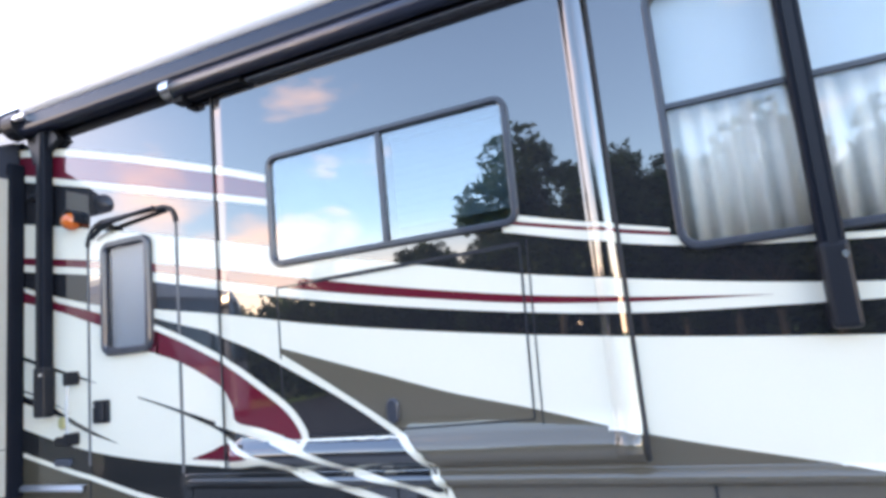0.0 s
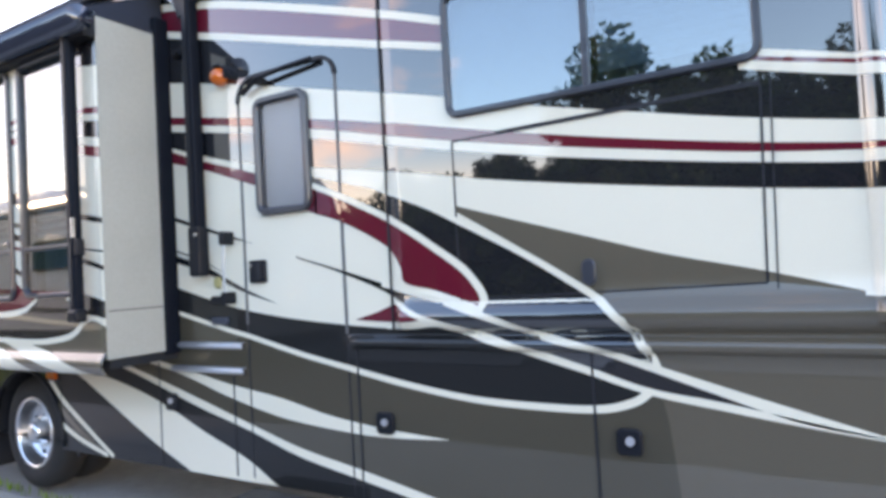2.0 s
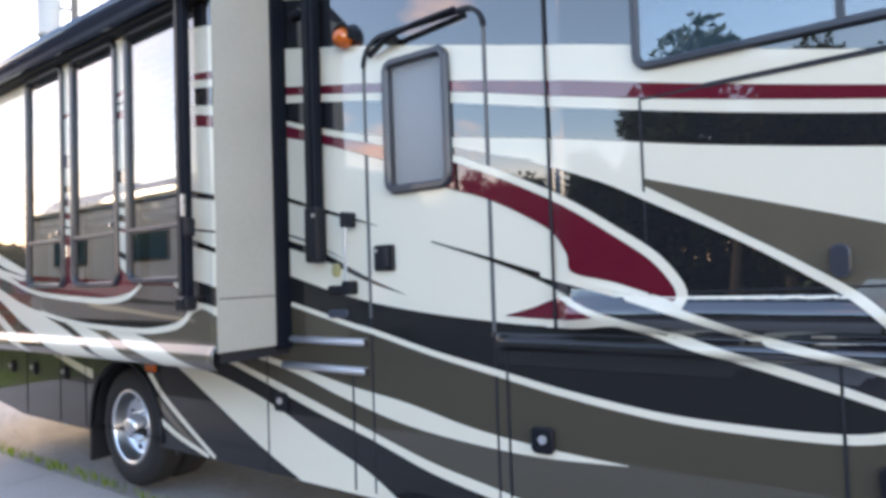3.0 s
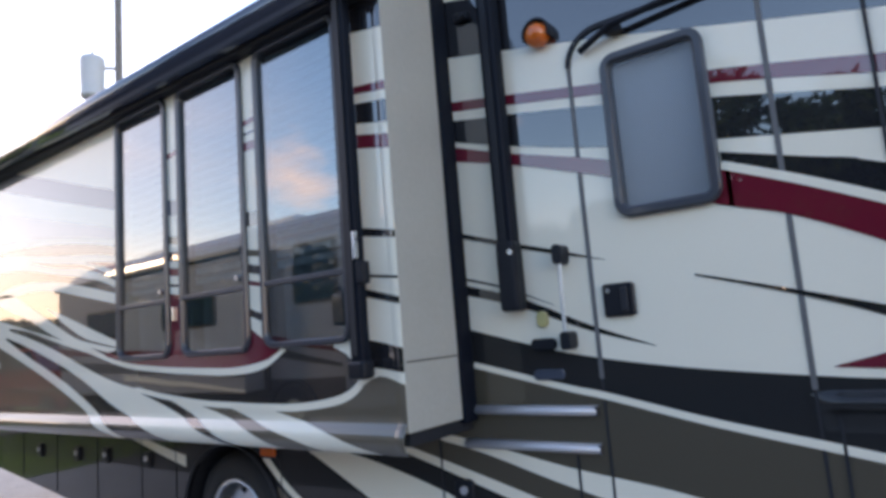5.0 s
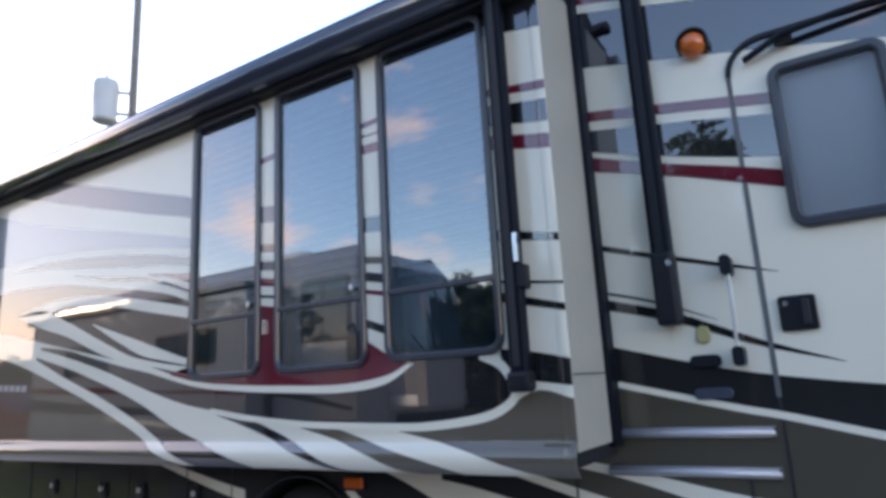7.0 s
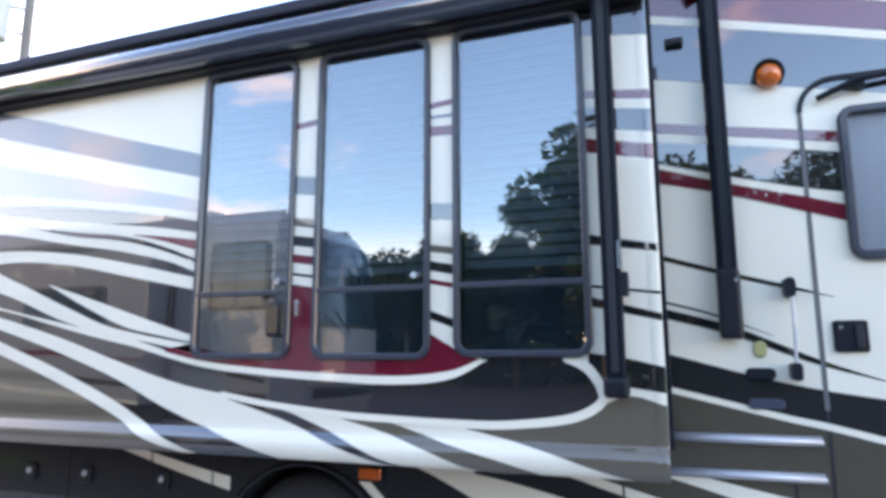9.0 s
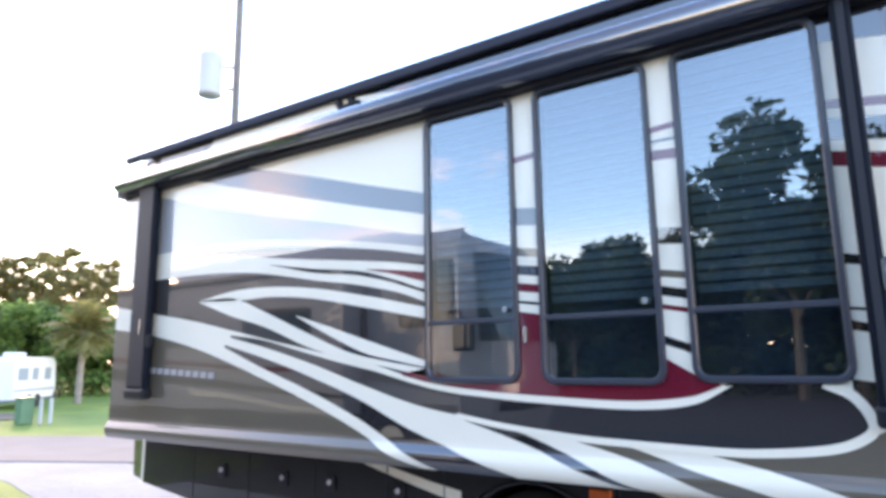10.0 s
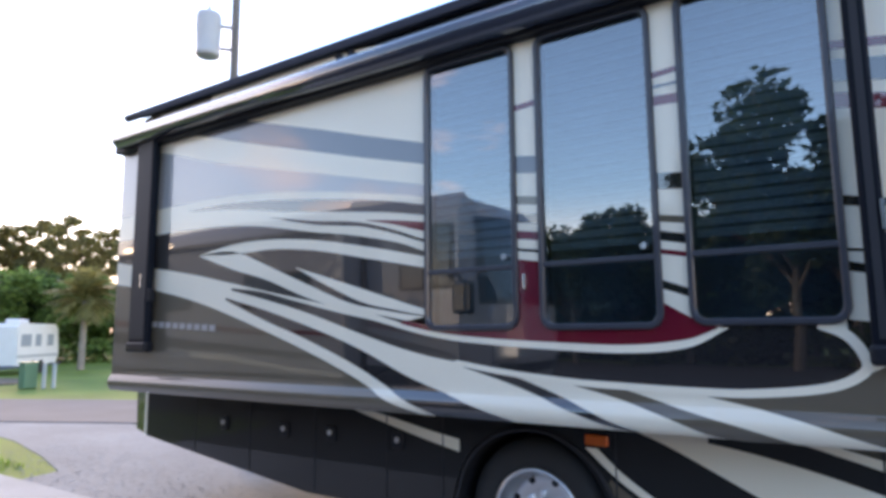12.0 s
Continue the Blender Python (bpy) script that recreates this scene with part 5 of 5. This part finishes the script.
def blades(n, area, h, w, spread=0.5):
    """Single grass blades, each a bent, tapering strip."""
    bm = bmesh.new()
    for _ in range(n):
        x, y = area()
        a, s = rng.uniform(0, 6.283), h * rng.uniform(0.5, 1.3)
        dx, dy = math.cos(a), math.sin(a)
        lean = rng.uniform(0.1, spread) * s
        v = [bm.verts.new(p) for p in ((x - dy * w, y + dx * w, -0.04), (x + dy * w, y - dx * w, -0.04), (x + dx * lean * 0.4 + dy * w * 0.7, y + dy * lean * 0.4 - dx * w * 0.7, s * 0.6), (x + dx * lean * 0.4 - dy * w * 0.7, y + dy * lean * 0.4 + dx * w * 0.7, s * 0.6), (x + dx * lean, y + dy * lean, s))]
        bm.faces.new(v[:4])
        bm.faces.new((v[3], v[2], v[4]))
    return bm


solid("grass", blades(9000, lambda: (rng.uniform(-21, -14.0), rng.uniform(-1.5, 3.3)), 0.045, 0.010), BLADE, "short green lawn grass beside the gravel", "grass", kind="stuff")
solid("weeds", blades(260, lambda: (rng.choice((-9.6, -8.9, -8.2, -7.7, -7.1, -10.4, -6.2)) + rng.gauss(0, 0.22), 2.98 + rng.gauss(0, 0.035)), 0.045, 0.006, 0.9), BLADE, "small weeds along the edge of the concrete pad", "weeds", kind="stuff")
bm = bmesh.new()
for _ in range(2800):
    x, y, r = rng.uniform(-15.5, -3.0), 2.95 + abs(rng.gauss(0, 1.1)), rng.uniform(0.006, 0.019)
    p = [bm.verts.new((x + r * math.cos(a + r * 90), y + r * math.sin(a + r * 90) * 0.8, -0.014 + (r * 0.12 if k % 2 else 0))) for k, a in enumerate((0, 1.25, 2.5, 3.75, 5.0))]
    t = bm.verts.new((x, y, -0.012 + r * 0.3))
    for k in range(5):
        bm.faces.new((p[k], p[(k + 1) % 5], t))
solid("gravel_stones", bm, GRAVEL_MAT, "loose pale gravel stones by the pad", "gravel", kind="stuff")

# ---- trees ----


def leaf_cloud(bm, centre, radius, n, size, flat=1.0, r=None):
    r = r or rng
    for _ in range(n):
        d = Vector((r.gauss(0, 1), r.gauss(0, 1), r.gauss(0, 1) * flat)).normalized() * radius * r.uniform(0.25, 1.0) ** 0.6
        d.z *= flat
        c = Vector(centre) + d
        a = Vector((r.gauss(0, 1), r.gauss(0, 1), r.gauss(0, 0.6))).normalized()
        b = a.orthogonal().normalized()
        b = (Matrix.Rotation(r.uniform(0, 6.28), 3, a) @ b) * size * r.uniform(0.3, 0.55)
        a = a * size * r.uniform(0.6, 1.2)
        vs = [bm.verts.new(p) for p in (c - a, c - a * 0.1 + b, c + a, c - a * 0.1 - b)]
        bm.faces.new(vs)


def broadleaf_meshes(seed, h):
    r = random.Random(seed)
    tb, cb = bmesh.new(), bmesh.new()
    lean = (r.uniform(-0.3, 0.3), r.uniform(-0.3, 0.3))
    add_tube(tb, [(0, 0, -0.1), (lean[0] * 0.3, lean[1] * 0.3, h * 0.25), (lean[0], lean[1], h * 0.55)], 0.022 * h, 9, 0.010 * h)
    for k in range(9):
        a, z0 = k * 2.4 + r.uniform(-0.4, 0.4), h * r.uniform(0.26, 0.52)
        L = h * r.uniform(0.2, 0.36)
        e = (lean[0] + math.cos(a) * L, lean[1] + math.sin(a) * L, z0 + L * r.uniform(0.5, 1.1))
        add_tube(tb, [(lean[0] * z0 / h, lean[1] * z0 / h, z0), ((e[0] + lean[0]) / 2, (e[1] + lean[1]) / 2, (z0 + e[2]) / 2 + 0.05 * h), e], 0.009 * h, 6, 0.003 * h)
        for q in range(6):
            c = (e[0] + r.gauss(0, 0.09) * h, e[1] + r.gauss(0, 0.09) * h, e[2] + r.uniform(-0.05, 0.22) * h)
            leaf_cloud(cb, c, h * r.uniform(0.06, 0.12), 150, 0.025 * h, 0.8, r)
    return tb, cb


def pine_meshes(seed, h):
    r = random.Random(seed)
    tb, cb = bmesh.new(), bmesh.new()
    add_tube(tb, [(0, 0, -0.1), (r.uniform(-0.2, 0.2), 0.1, h * 0.5), (r.uniform(-0.4, 0.4), 0, h * 0.95)], 0.015 * h, 8, 0.005 * h)
    for k in range(15):
        a, z0 = k * 2.4, h * (0.52 + 0.46 * k / 15)
        L = h * r.uniform(0.09, 0.20) * (1.15 - 0.5 * k / 15)
        e = (math.cos(a) * L, math.sin(a) * L, z0 + L * 0.25)
        add_tube(tb, [(0, 0, z0), e], 0.005 * h, 5, 0.002 * h)
        for f in (0.6, 1.0):
            leaf_cloud(cb, (e[0] * f, e[1] * f, z0 + L * 0.25 * f + 0.01 * h), h * r.uniform(0.035, 0.07), 90, 0.019 * h, 0.7, r)
    return tb, cb


def palm_meshes(seed, h, rad):
    r = random.Random(seed)
    tb, cb = bmesh.new(), bmesh.new()
    add_tube(tb, [(0, 0, -0.1), (0.05, 0, h * 0.4), (0.02, 0.03, h)], 0.17, 12, 0.13)
    for k in range(72):
        a, el = k * 2.39996, radians(r.uniform(-22, 85))
        L = rad * r.uniform(0.75, 1.05)
        prev = Vector((0.02, 0.03, h))
        d = Vector((math.cos(a) * math.cos(el), math.sin(a) * math.cos(el), math.sin(el)))
        pts = []
        for s in range(6):
            pts.append(prev.copy())
            prev = prev + d * (L / 6)
            d = (d + Vector((0, 0, -0.20))).normalized()
        for s in range(2, 6):
            p, ax = pts[s], (pts[s] - pts[s - 1]).normalized()
            sd = ax.cross(Vector((0, 0, 1))).normalized() if abs(ax.z) < 0.98 else Vector((1, 0, 0))
            for side in (-1, 1):
                for q in range(4):
                    base = p - ax * L / 6 * q / 4
                    tip = base + (sd * side * 0.8 + ax * 0.8 + Vector((0, 0, -0.25))) * rad * 0.30 * r.uniform(0.7, 1.1)
                    cb.faces.new([cb.verts.new(v) for v in (base, base + ax * 0.05 * rad, tip)])
        add_tube(cb, pts[:5], 0.012, 4, 0.006)
    return tb, cb


def make_tree(name, meshes, bark, leaf, label, loc, group):
    tb, cb = meshes
    ob = thing(name, (0, 0, 0), label, "tree", group)
    part("trunk", tb, bark, ob)
    part("crown", cb, leaf, ob)
    ob.location = loc
    return ob


oaks = [make_tree("broadleaf_tree", broadleaf_meshes(s, 9.0), BARK, lf, lb, loc, "trees of the wood") for s, lf, lb, loc in ((11, LEAF, "broad leafy green tree at the edge of the wood", (-11.0, -35.5, -0.03)), (12, LEAF_SHADED, "leafy tree in the wood, its green darkened as if in shade", (-18.5, -29.0, -0.03)), (13, LEAF, "full leafy green tree behind the camp sites", (-7.5, -36.0, -0.03)), (14, LEAF_SHADED, "dense tree behind the camp sites, its leaves coloured as if in shade", (-14.0, -31.0, -0.03)))]
pines = [make_tree("pine_tree", pine_meshes(s, 11.0), BARK, PINE, "tall thin pine with a sparse crown", loc, "pines of the wood") for s, loc in ((21, (-60, 16, -0.03)), (22, (-57, 24, -0.03)))]


def scaled(ob, x, y, s, a):
    c = copy_thing(ob, pose(x, y, -0.03, 0, 0, a))
    c.scale = (s, s, s)
    return c


tr = random.Random(3)
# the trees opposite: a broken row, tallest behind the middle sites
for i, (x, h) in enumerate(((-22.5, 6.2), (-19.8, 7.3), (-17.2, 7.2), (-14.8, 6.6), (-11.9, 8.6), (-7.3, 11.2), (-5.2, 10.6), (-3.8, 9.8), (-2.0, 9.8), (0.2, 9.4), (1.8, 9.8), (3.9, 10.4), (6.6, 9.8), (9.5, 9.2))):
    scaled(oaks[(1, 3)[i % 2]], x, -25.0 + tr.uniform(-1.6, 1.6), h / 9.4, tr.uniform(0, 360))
for i in range(14):
    x = -32 + i * 3.4 + tr.uniform(-1, 1)
    scaled(oaks[i % 3], x, -33 - 5 * tr.random(), tr.uniform(0.72, 0.92), tr.uniform(0, 360))
# the wood behind the lane, in rows along its edge
for i in range(30):
    az = radians(-6 + 44 * (i + tr.uniform(-0.3, 0.3)) / 30)
    d = tr.uniform(46, 56)
    scaled(oaks[(i * 2) % 3], -4.6 - d * math.cos(az), -0.6 + d * math.sin(az), tr.uniform(0.52, 0.72), tr.uniform(0, 360))
for i in range(36):
    az = radians(-6 + 46 * (i + tr.uniform(-0.4, 0.4)) / 36)
    d = tr.uniform(56, 68)
    scaled(pines[i % 2], -4.6 - d * math.cos(az), -0.6 + d * math.sin(az), tr.uniform(0.82, 1.12), tr.uniform(0, 360))
bm = bmesh.new()
for i in range(760):
    az, d = radians(tr.uniform(-12, 46)), tr.uniform(43, 56)
    top = 4.9 + 0.7 * math.sin(az * 23) + 0.5 * math.sin(az * 61 + 1)
    leaf_cloud(bm, (-4.6 - d * math.cos(az), -0.6 + d * math.sin(az), top * tr.random() ** 0.8), tr.uniform(0.6, 1.3), 100, 0.22, 0.9, tr)
solid("undergrowth", bm, LEAF, "dense green undergrowth at the foot of the wood", "bushes", kind="stuff")
# a bank in the shaded leaf colour, closing bright horizon gaps below the crowns
bm = bmesh.new()
for i in range(2100):
    x = tr.uniform(-110, 36)
    leaf_cloud(bm, (x, tr.uniform(-39, -23.6) - 0.12 * abs(x + 8) + 0.4 * max(0, -50 - x), 5.6 * tr.random() ** 0.85), tr.uniform(0.9, 1.7), 80, 0.36, 0.9, tr)
solid("hedge", bm, LEAF_SHADED, "dense hedge and scrub behind the opposite sites, its green darkened as if in shade", "bushes", kind="stuff")
make_tree("palm_tree", palm_meshes(31, 3.3, 1.9), PALE_BARK, FROND, "short cabbage palm with a round crown on the lawn", (-36.6, 15.3, -0.03), "palms on the lawn")
make_tree("palm_tree", palm_meshes(32, 5.4, 2.1), BARK, FROND, "taller cabbage palm with a ragged crown on the lawn", (-37.2, 7.3, -0.03), "palms on the lawn")

# ---- utility pole with a transformer ----
PX, PY = -12.9, 5.4
pole = thing("utility_pole", (PX, PY, 0), "slim weathered utility pole with a pale grey can", "utility pole")
part("pole_shaft", tube([(PX, PY, -0.1), (PX, PY, 11.0)], 0.075, 14, 0.055), WOODPOLE, pole, smooth=True)
cx, cy = PX - 0.25, PY - 0.31
can = part("transformer_can", loft([[(cx + r * math.cos(2 * math.pi * k / 24), cy + r * math.sin(2 * math.pi * k / 24), z) for k in range(24)] for r, z in ((0.14, 5.92), (0.178, 5.94), (0.188, 5.98), (0.175, 6.01), (0.188, 6.3), (0.192, 6.58), (0.17, 6.63), (0.07, 6.67))], (True, True)), GREY_CAN, pole, "pale grey enamelled can", smooth=True)
for z in (6.08, 6.45):
    part("can_bracket", tube([(cx + 0.12, cy + 0.14, z), (PX, PY - 0.02, z)], 0.032, 8), GREY_CAN, pole)
part("bushing", tube([(cx, cy, 6.66), (cx, cy, 6.79)], 0.03, 8, 0.015), GREY_CAN, can)
part("bushing", tube([(cx - 0.08, cy + 0.04, 6.64), (cx - 0.11, cy + 0.05, 6.74)], 0.022, 8, 0.015), GREY_CAN, can)

# ---- white travel trailer, cabinet and posts across the lane ----


def at(m, bm):
    bm.transform(m)
    return bm


TM = pose(-36.6, 12.4, -0.03, 0, 0, 130) @ Matrix.Scale(0.88, 4)
trailer = thing("travel_trailer", (-36.6, 12.4, 0), "small white travel trailer parked across the lane", "trailer")
prof = [(-1.9, 0.45), (1.9, 0.45), (2.15, 0.9), (2.0, 2.2), (1.7, 2.48), (-1.75, 2.48), (-1.95, 2.3)]
part("body", at(TM, loft([[(x, y, z) for x, z in prof] for y in (-1.1, 1.1)], (True, True))), WHITE_SHELL, trailer)
part("roof_unit", at(TM, box(-0.4, 0.5, -0.35, 0.35, 2.47, 2.72, 0.06)), WHITE_SHELL, trailer)
for x0, x1 in ((-1.6, -0.7), (-0.3, 0.25), (0.9, 1.5)):
    part("window", at(TM, plate(x0, x1, 1.35, 1.95, 0.06, -1.125, -1.095)), mat("pale_trailer_glass", (0.35, 0.40, 0.44), rough=0.1), trailer)
part("window", at(TM, box(2.02, 2.10, -0.8, 0.8, 1.35, 1.95, 0.02)), DARK_TRIM, trailer)
part("stripe", at(TM, box(-1.9, 2.0, -1.112, -1.10, 0.80, 0.95)), GREY_CAN, trailer)
for x in (-0.45, 0.35):
    part("wheel", at(TM, tube([(x, -1.12, 0.33), (x, -0.9, 0.33)], 0.33, 20)), TYRE, trailer)
part("hitch", at(TM, tube([(2.0, 0, 0.5), (3.1, 0, 0.45)], 0.05, 8)), DARK_TRIM, trailer)
part("jack", at(TM, tube([(2.9, 0, 0.0), (2.9, 0, 0.7)], 0.04, 8)), GREY_CAN, trailer)
cab = thing("utility_cabinet", (-27.3, 9.0, 0), "green metal utility cabinet on the lawn", "cabinet")
part("body", box(-27.5, -27.1, 8.8, 9.2, -0.03, 0.74, 0.03), GREEN_BOX, cab)
part("lid", box(-27.53, -27.07, 8.77, 9.23, 0.74, 0.80, 0.02), GREEN_BOX, cab)
for x, y in ((-26.8, 9.25), (-26.7, 9.5)):
    solid("water_post", tube([(x, y, -0.03), (x, y, 0.75)], 0.06, 10), GREY_CAN, "white service post on the lawn", "post", group="service posts")
solid("road_sign_post", box(-36.5, -36.2, 17.7, 17.8, -0.05, 1.25, 0.02), mat("orange_marker", (0.6, 0.25, 0.06), rough=0.5), "orange marker post by the wood", "post")

# ---- neighbouring beige coach and a red car, opposite ----
nb = thing("neighbour_motorhome", (-14.6, -3.8, 0), "beige motorhome with dark windows, slide-out and swoosh stripes, parked opposite", "motorhome")
NY, NX0, NX1, NW = -2.6, -19.6, -9.55, 2.45
cap_x = [(0.62, 0.05), (0.95, 0.20), (1.25, 0.30), (2.05, 0.28), (3.05, 0.14), (3.40, 0.02), (3.68, -0.28), (3.82, -0.70), (3.87, -1.30)]


def cap_ring(z, out, inset):
    """One level of the coach: straight sides and a bowed, rounded front."""
    pts = [(NX0 + inset, NY - inset), (NX0 + inset, NY - NW + inset)]
    n = 14
    for k in range(n + 1):
        u = -1 + 2 * k / n
        bow = (1 - abs(u) ** 3.2)
        pts.append((NX1 - 0.55 + (0.55 + out) * bow ** 0.6 if bow > 0 else NX1 - 0.55, NY - NW / 2 + u * (NW / 2 - inset)))
    return [(x, y, z) for x, y in pts]


part("body", loft([cap_ring(z, o, 0.0 if z < 3.6 else (z - 3.6) * 0.9) for z, o in cap_x], (True, True)), TAN_SHELL, nb, "glossy beige coach body", smooth=False)
part("roof_unit", box(-13.0, -11.9, NY - 1.6, NY - 0.7, 3.84, 4.12, 0.10, 3), WHITE_SHELL, nb, "white roof air conditioner")
part("roof_unit", box(-17.3, -16.2, NY - 1.6, NY - 0.7, 3.84, 4.10, 0.10, 3), WHITE_SHELL, nb)


def screen_pane(u0, u1, z0, z1, lift, material, name, label=""):
    """A pane that follows the bowed front."""
    def face(u, z):
        o = float(np.interp(z, [c[0] for c in cap_x], [c[1] for c in cap_x]))
        bow = (1 - abs(u) ** 3.2)
        return (NX1 - 0.55 + (0.55 + o) * bow ** 0.6 + lift, NY - NW / 2 + u * NW / 2 + math.copysign(lift, u) * (abs(u) > 0.9), z)
    bm = bmesh.new()
    rows_ = [[bm.verts.new(face(u0 + (u1 - u0) * a / 20, z0 + (z1 - z0) * b / 8)) for a in range(21)] for b in range(9)]
    for q0, q1 in zip(rows_, rows_[1:]):
        for a in range(20):
            bm.faces.new((q0[a], q0[a + 1], q1[a + 1], q1[a]))
    return part(name, bm, material, nb, label, smooth=True)


screen_pane(-0.93, 0.93, 2.06, 3.42, 0.012, DARK_TRIM, "windscreen_surround")
screen_pane(-0.89, -0.02, 2.14, 3.35, 0.022, NB_GLASS, "windscreen", "dark curved windscreen")
screen_pane(0.02, 0.89, 2.14, 3.35, 0.022, NB_GLASS, "windscreen")
screen_pane(-0.80, 0.80, 1.02, 1.16, 0.02, DARK_TRIM, "grille")
for u0, u1 in ((-0.86, -0.60), (0.60, 0.86)):
    screen_pane(u0, u1, 1.20, 1.42, 0.02, CHROME, "headlight")
for y0 in (NY - 0.75, NY - 1.75):
    part("wiper", tube([(NX1 + 0.33, y0, 1.98), (NX1 + 0.30, y0 + 0.45, 2.30)], 0.014, 6), RUBBER, nb)


def nb_window(x0, x1, z0, z1, y, split=None):
    w = part("window", loft([[(px, yy, pz) for px, pz in round_rect(x0, x1, z0, z1, 0.09)] for yy in (y - 0.02, y + 0.018)], (True, True)), DARK_TRIM, nb)
    cuts = [x0 + 0.05] + ([split] if split else []) + [x1 - 0.05]
    for a, b in zip(cuts, cuts[1:]):
        part("pane", plate(a + 0.012, b - 0.012, z0 + 0.05, z1 - 0.05, 0.05, y + 0.019, y + 0.027), NB_GLASS, w)


nb_window(-11.25, -10.18, 2.32, 3.36, NY, -10.75)
# its slide-out, with dark awning top, seal and window
part("slide_out", box(-19.0, -12.0, NY - 0.05, NY + 0.50, 0.92, 3.30, 0.03), TAN_SHELL, nb, "beige slide-out box")
part("slide_out_awning", box(-19.05, -11.95, NY + 0.0, NY + 0.58, 3.30, 3.42, 0.03), DARK_TRIM, nb, "dark slide-out awning")
part("slide_out_seal", box(-12.0, -11.93, NY, NY + 0.09, 0.9, 3.40, 0.01), DARK_TRIM, nb)
nb_window(-14.5, -12.75, 2.10, 2.72, NY + 0.50, -13.6)
nb_window(-17.6, -16.0, 2.10, 2.72, NY + 0.50, -16.8)
for z0, z1, x0, x1, m, y in ((1.55, 1.66, -12.0, -10.3, MAROON, NY), (1.30, 1.48, -12.0, -10.2, DARK_TRIM, NY), (1.62, 1.74, -19.0, -12.0, MAROON, NY + 0.5), (1.25, 1.50, -19.0, -12.0, DARK_TRIM, NY + 0.5), (0.98, 1.10, -16.0, -12.0, CREAM, NY + 0.5)):
    part("stripe", loft([[(x0, yy, z0 + 0.22), (x1, yy, z0 - 0.05), (x1, yy, z0 + 0.0), (x0, yy, z1 + 0.22)] for yy in (y - 0.01, y + 0.012)], (True, True)), m, nb)
part("skirt_panel", box(NX0 + 0.05, NX1 - 0.6, NY - 0.02, NY + 0.01, 0.42, 1.10, 0.004), mat("dark_coach_skirt", (0.035, 0.034, 0.036), rough=0.4), nb, "dark grey lower panels")
part("underbody", box(NX0 + 0.3, NX1 - 0.3, NY - NW + 0.2, NY - 0.15, 0.30, 0.65), RUBBER, nb)
mirror = part("mirror", box(-10.0, -9.72, NY + 0.10, NY + 0.36, 1.90, 2.40, 0.06, 3), DARK_TRIM, nb, "black side mirror")
part("mirror_arm", tube([(-10.3, NY, 2.50), (-10.0, NY + 0.16, 2.52), (-9.92, NY + 0.22, 2.40)], 0.025, 8), DARK_TRIM, mirror)
for x in (-11.35, -16.6):
    w = part("wheel", tube([(x, NY + 0.03, 0.47), (x, NY - 0.3, 0.47)], 0.50, 28), TYRE, nb)
    part("rim", tube([(x, NY + 0.045, 0.47), (x, NY - 0.1, 0.47)], 0.29, 24), CHROME, w)
    part("wheel_arch", tube([(x + 0.62 * math.cos(radians(a)), NY + 0.012, 0.45 + 0.62 * math.sin(radians(a))) for a in range(0, 181, 12)], 0.03, 8), RUBBER, nb)
CX, CY = -22.9, -2.75
car = thing("red_car", (CX, CY - 0.95, 0), "tall dark red pickup car parked on the grass opposite", "car")
cs = [(-2.65, 0.55), (2.6, 0.55), (2.72, 1.15), (2.62, 1.42), (1.45, 1.52), (0.75, 2.14), (-0.75, 2.16), (-1.05, 1.50), (-2.68, 1.46)]
part("body", loft([[(CX + x, CY - d, z) for x, z in cs] for d in (1.9, 0.0)], (True, True)), RED_CAR, car)
for x0, x1, x2, x3 in ((-0.92, 0.16, 0.16, -0.70), (0.24, 1.28, 0.68, 0.24)):
    part("side_glass", loft([[(CX + x, CY + d, z) for x, z in ((x0, 1.56), (x1, 1.56), (x2, 2.05), (x3, 2.05))] for d in (-0.01, 0.012)], (True, True)), NB_GLASS, car)
part("side_trim", box(CX - 2.6, CX + 2.55, CY, CY + 0.02, 0.95, 1.03, 0.004), DARK_TRIM, car)
for x in (-1.75, 1.75):
    w = part("wheel", tube([(CX + x, CY + 0.03, 0.42), (CX + x, CY - 0.24, 0.42)], 0.445, 22), TYRE, car)
    part("rim", tube([(CX + x, CY + 0.045, 0.42), (CX + x, CY - 0.1, 0.42)], 0.25, 18), ALU, w)
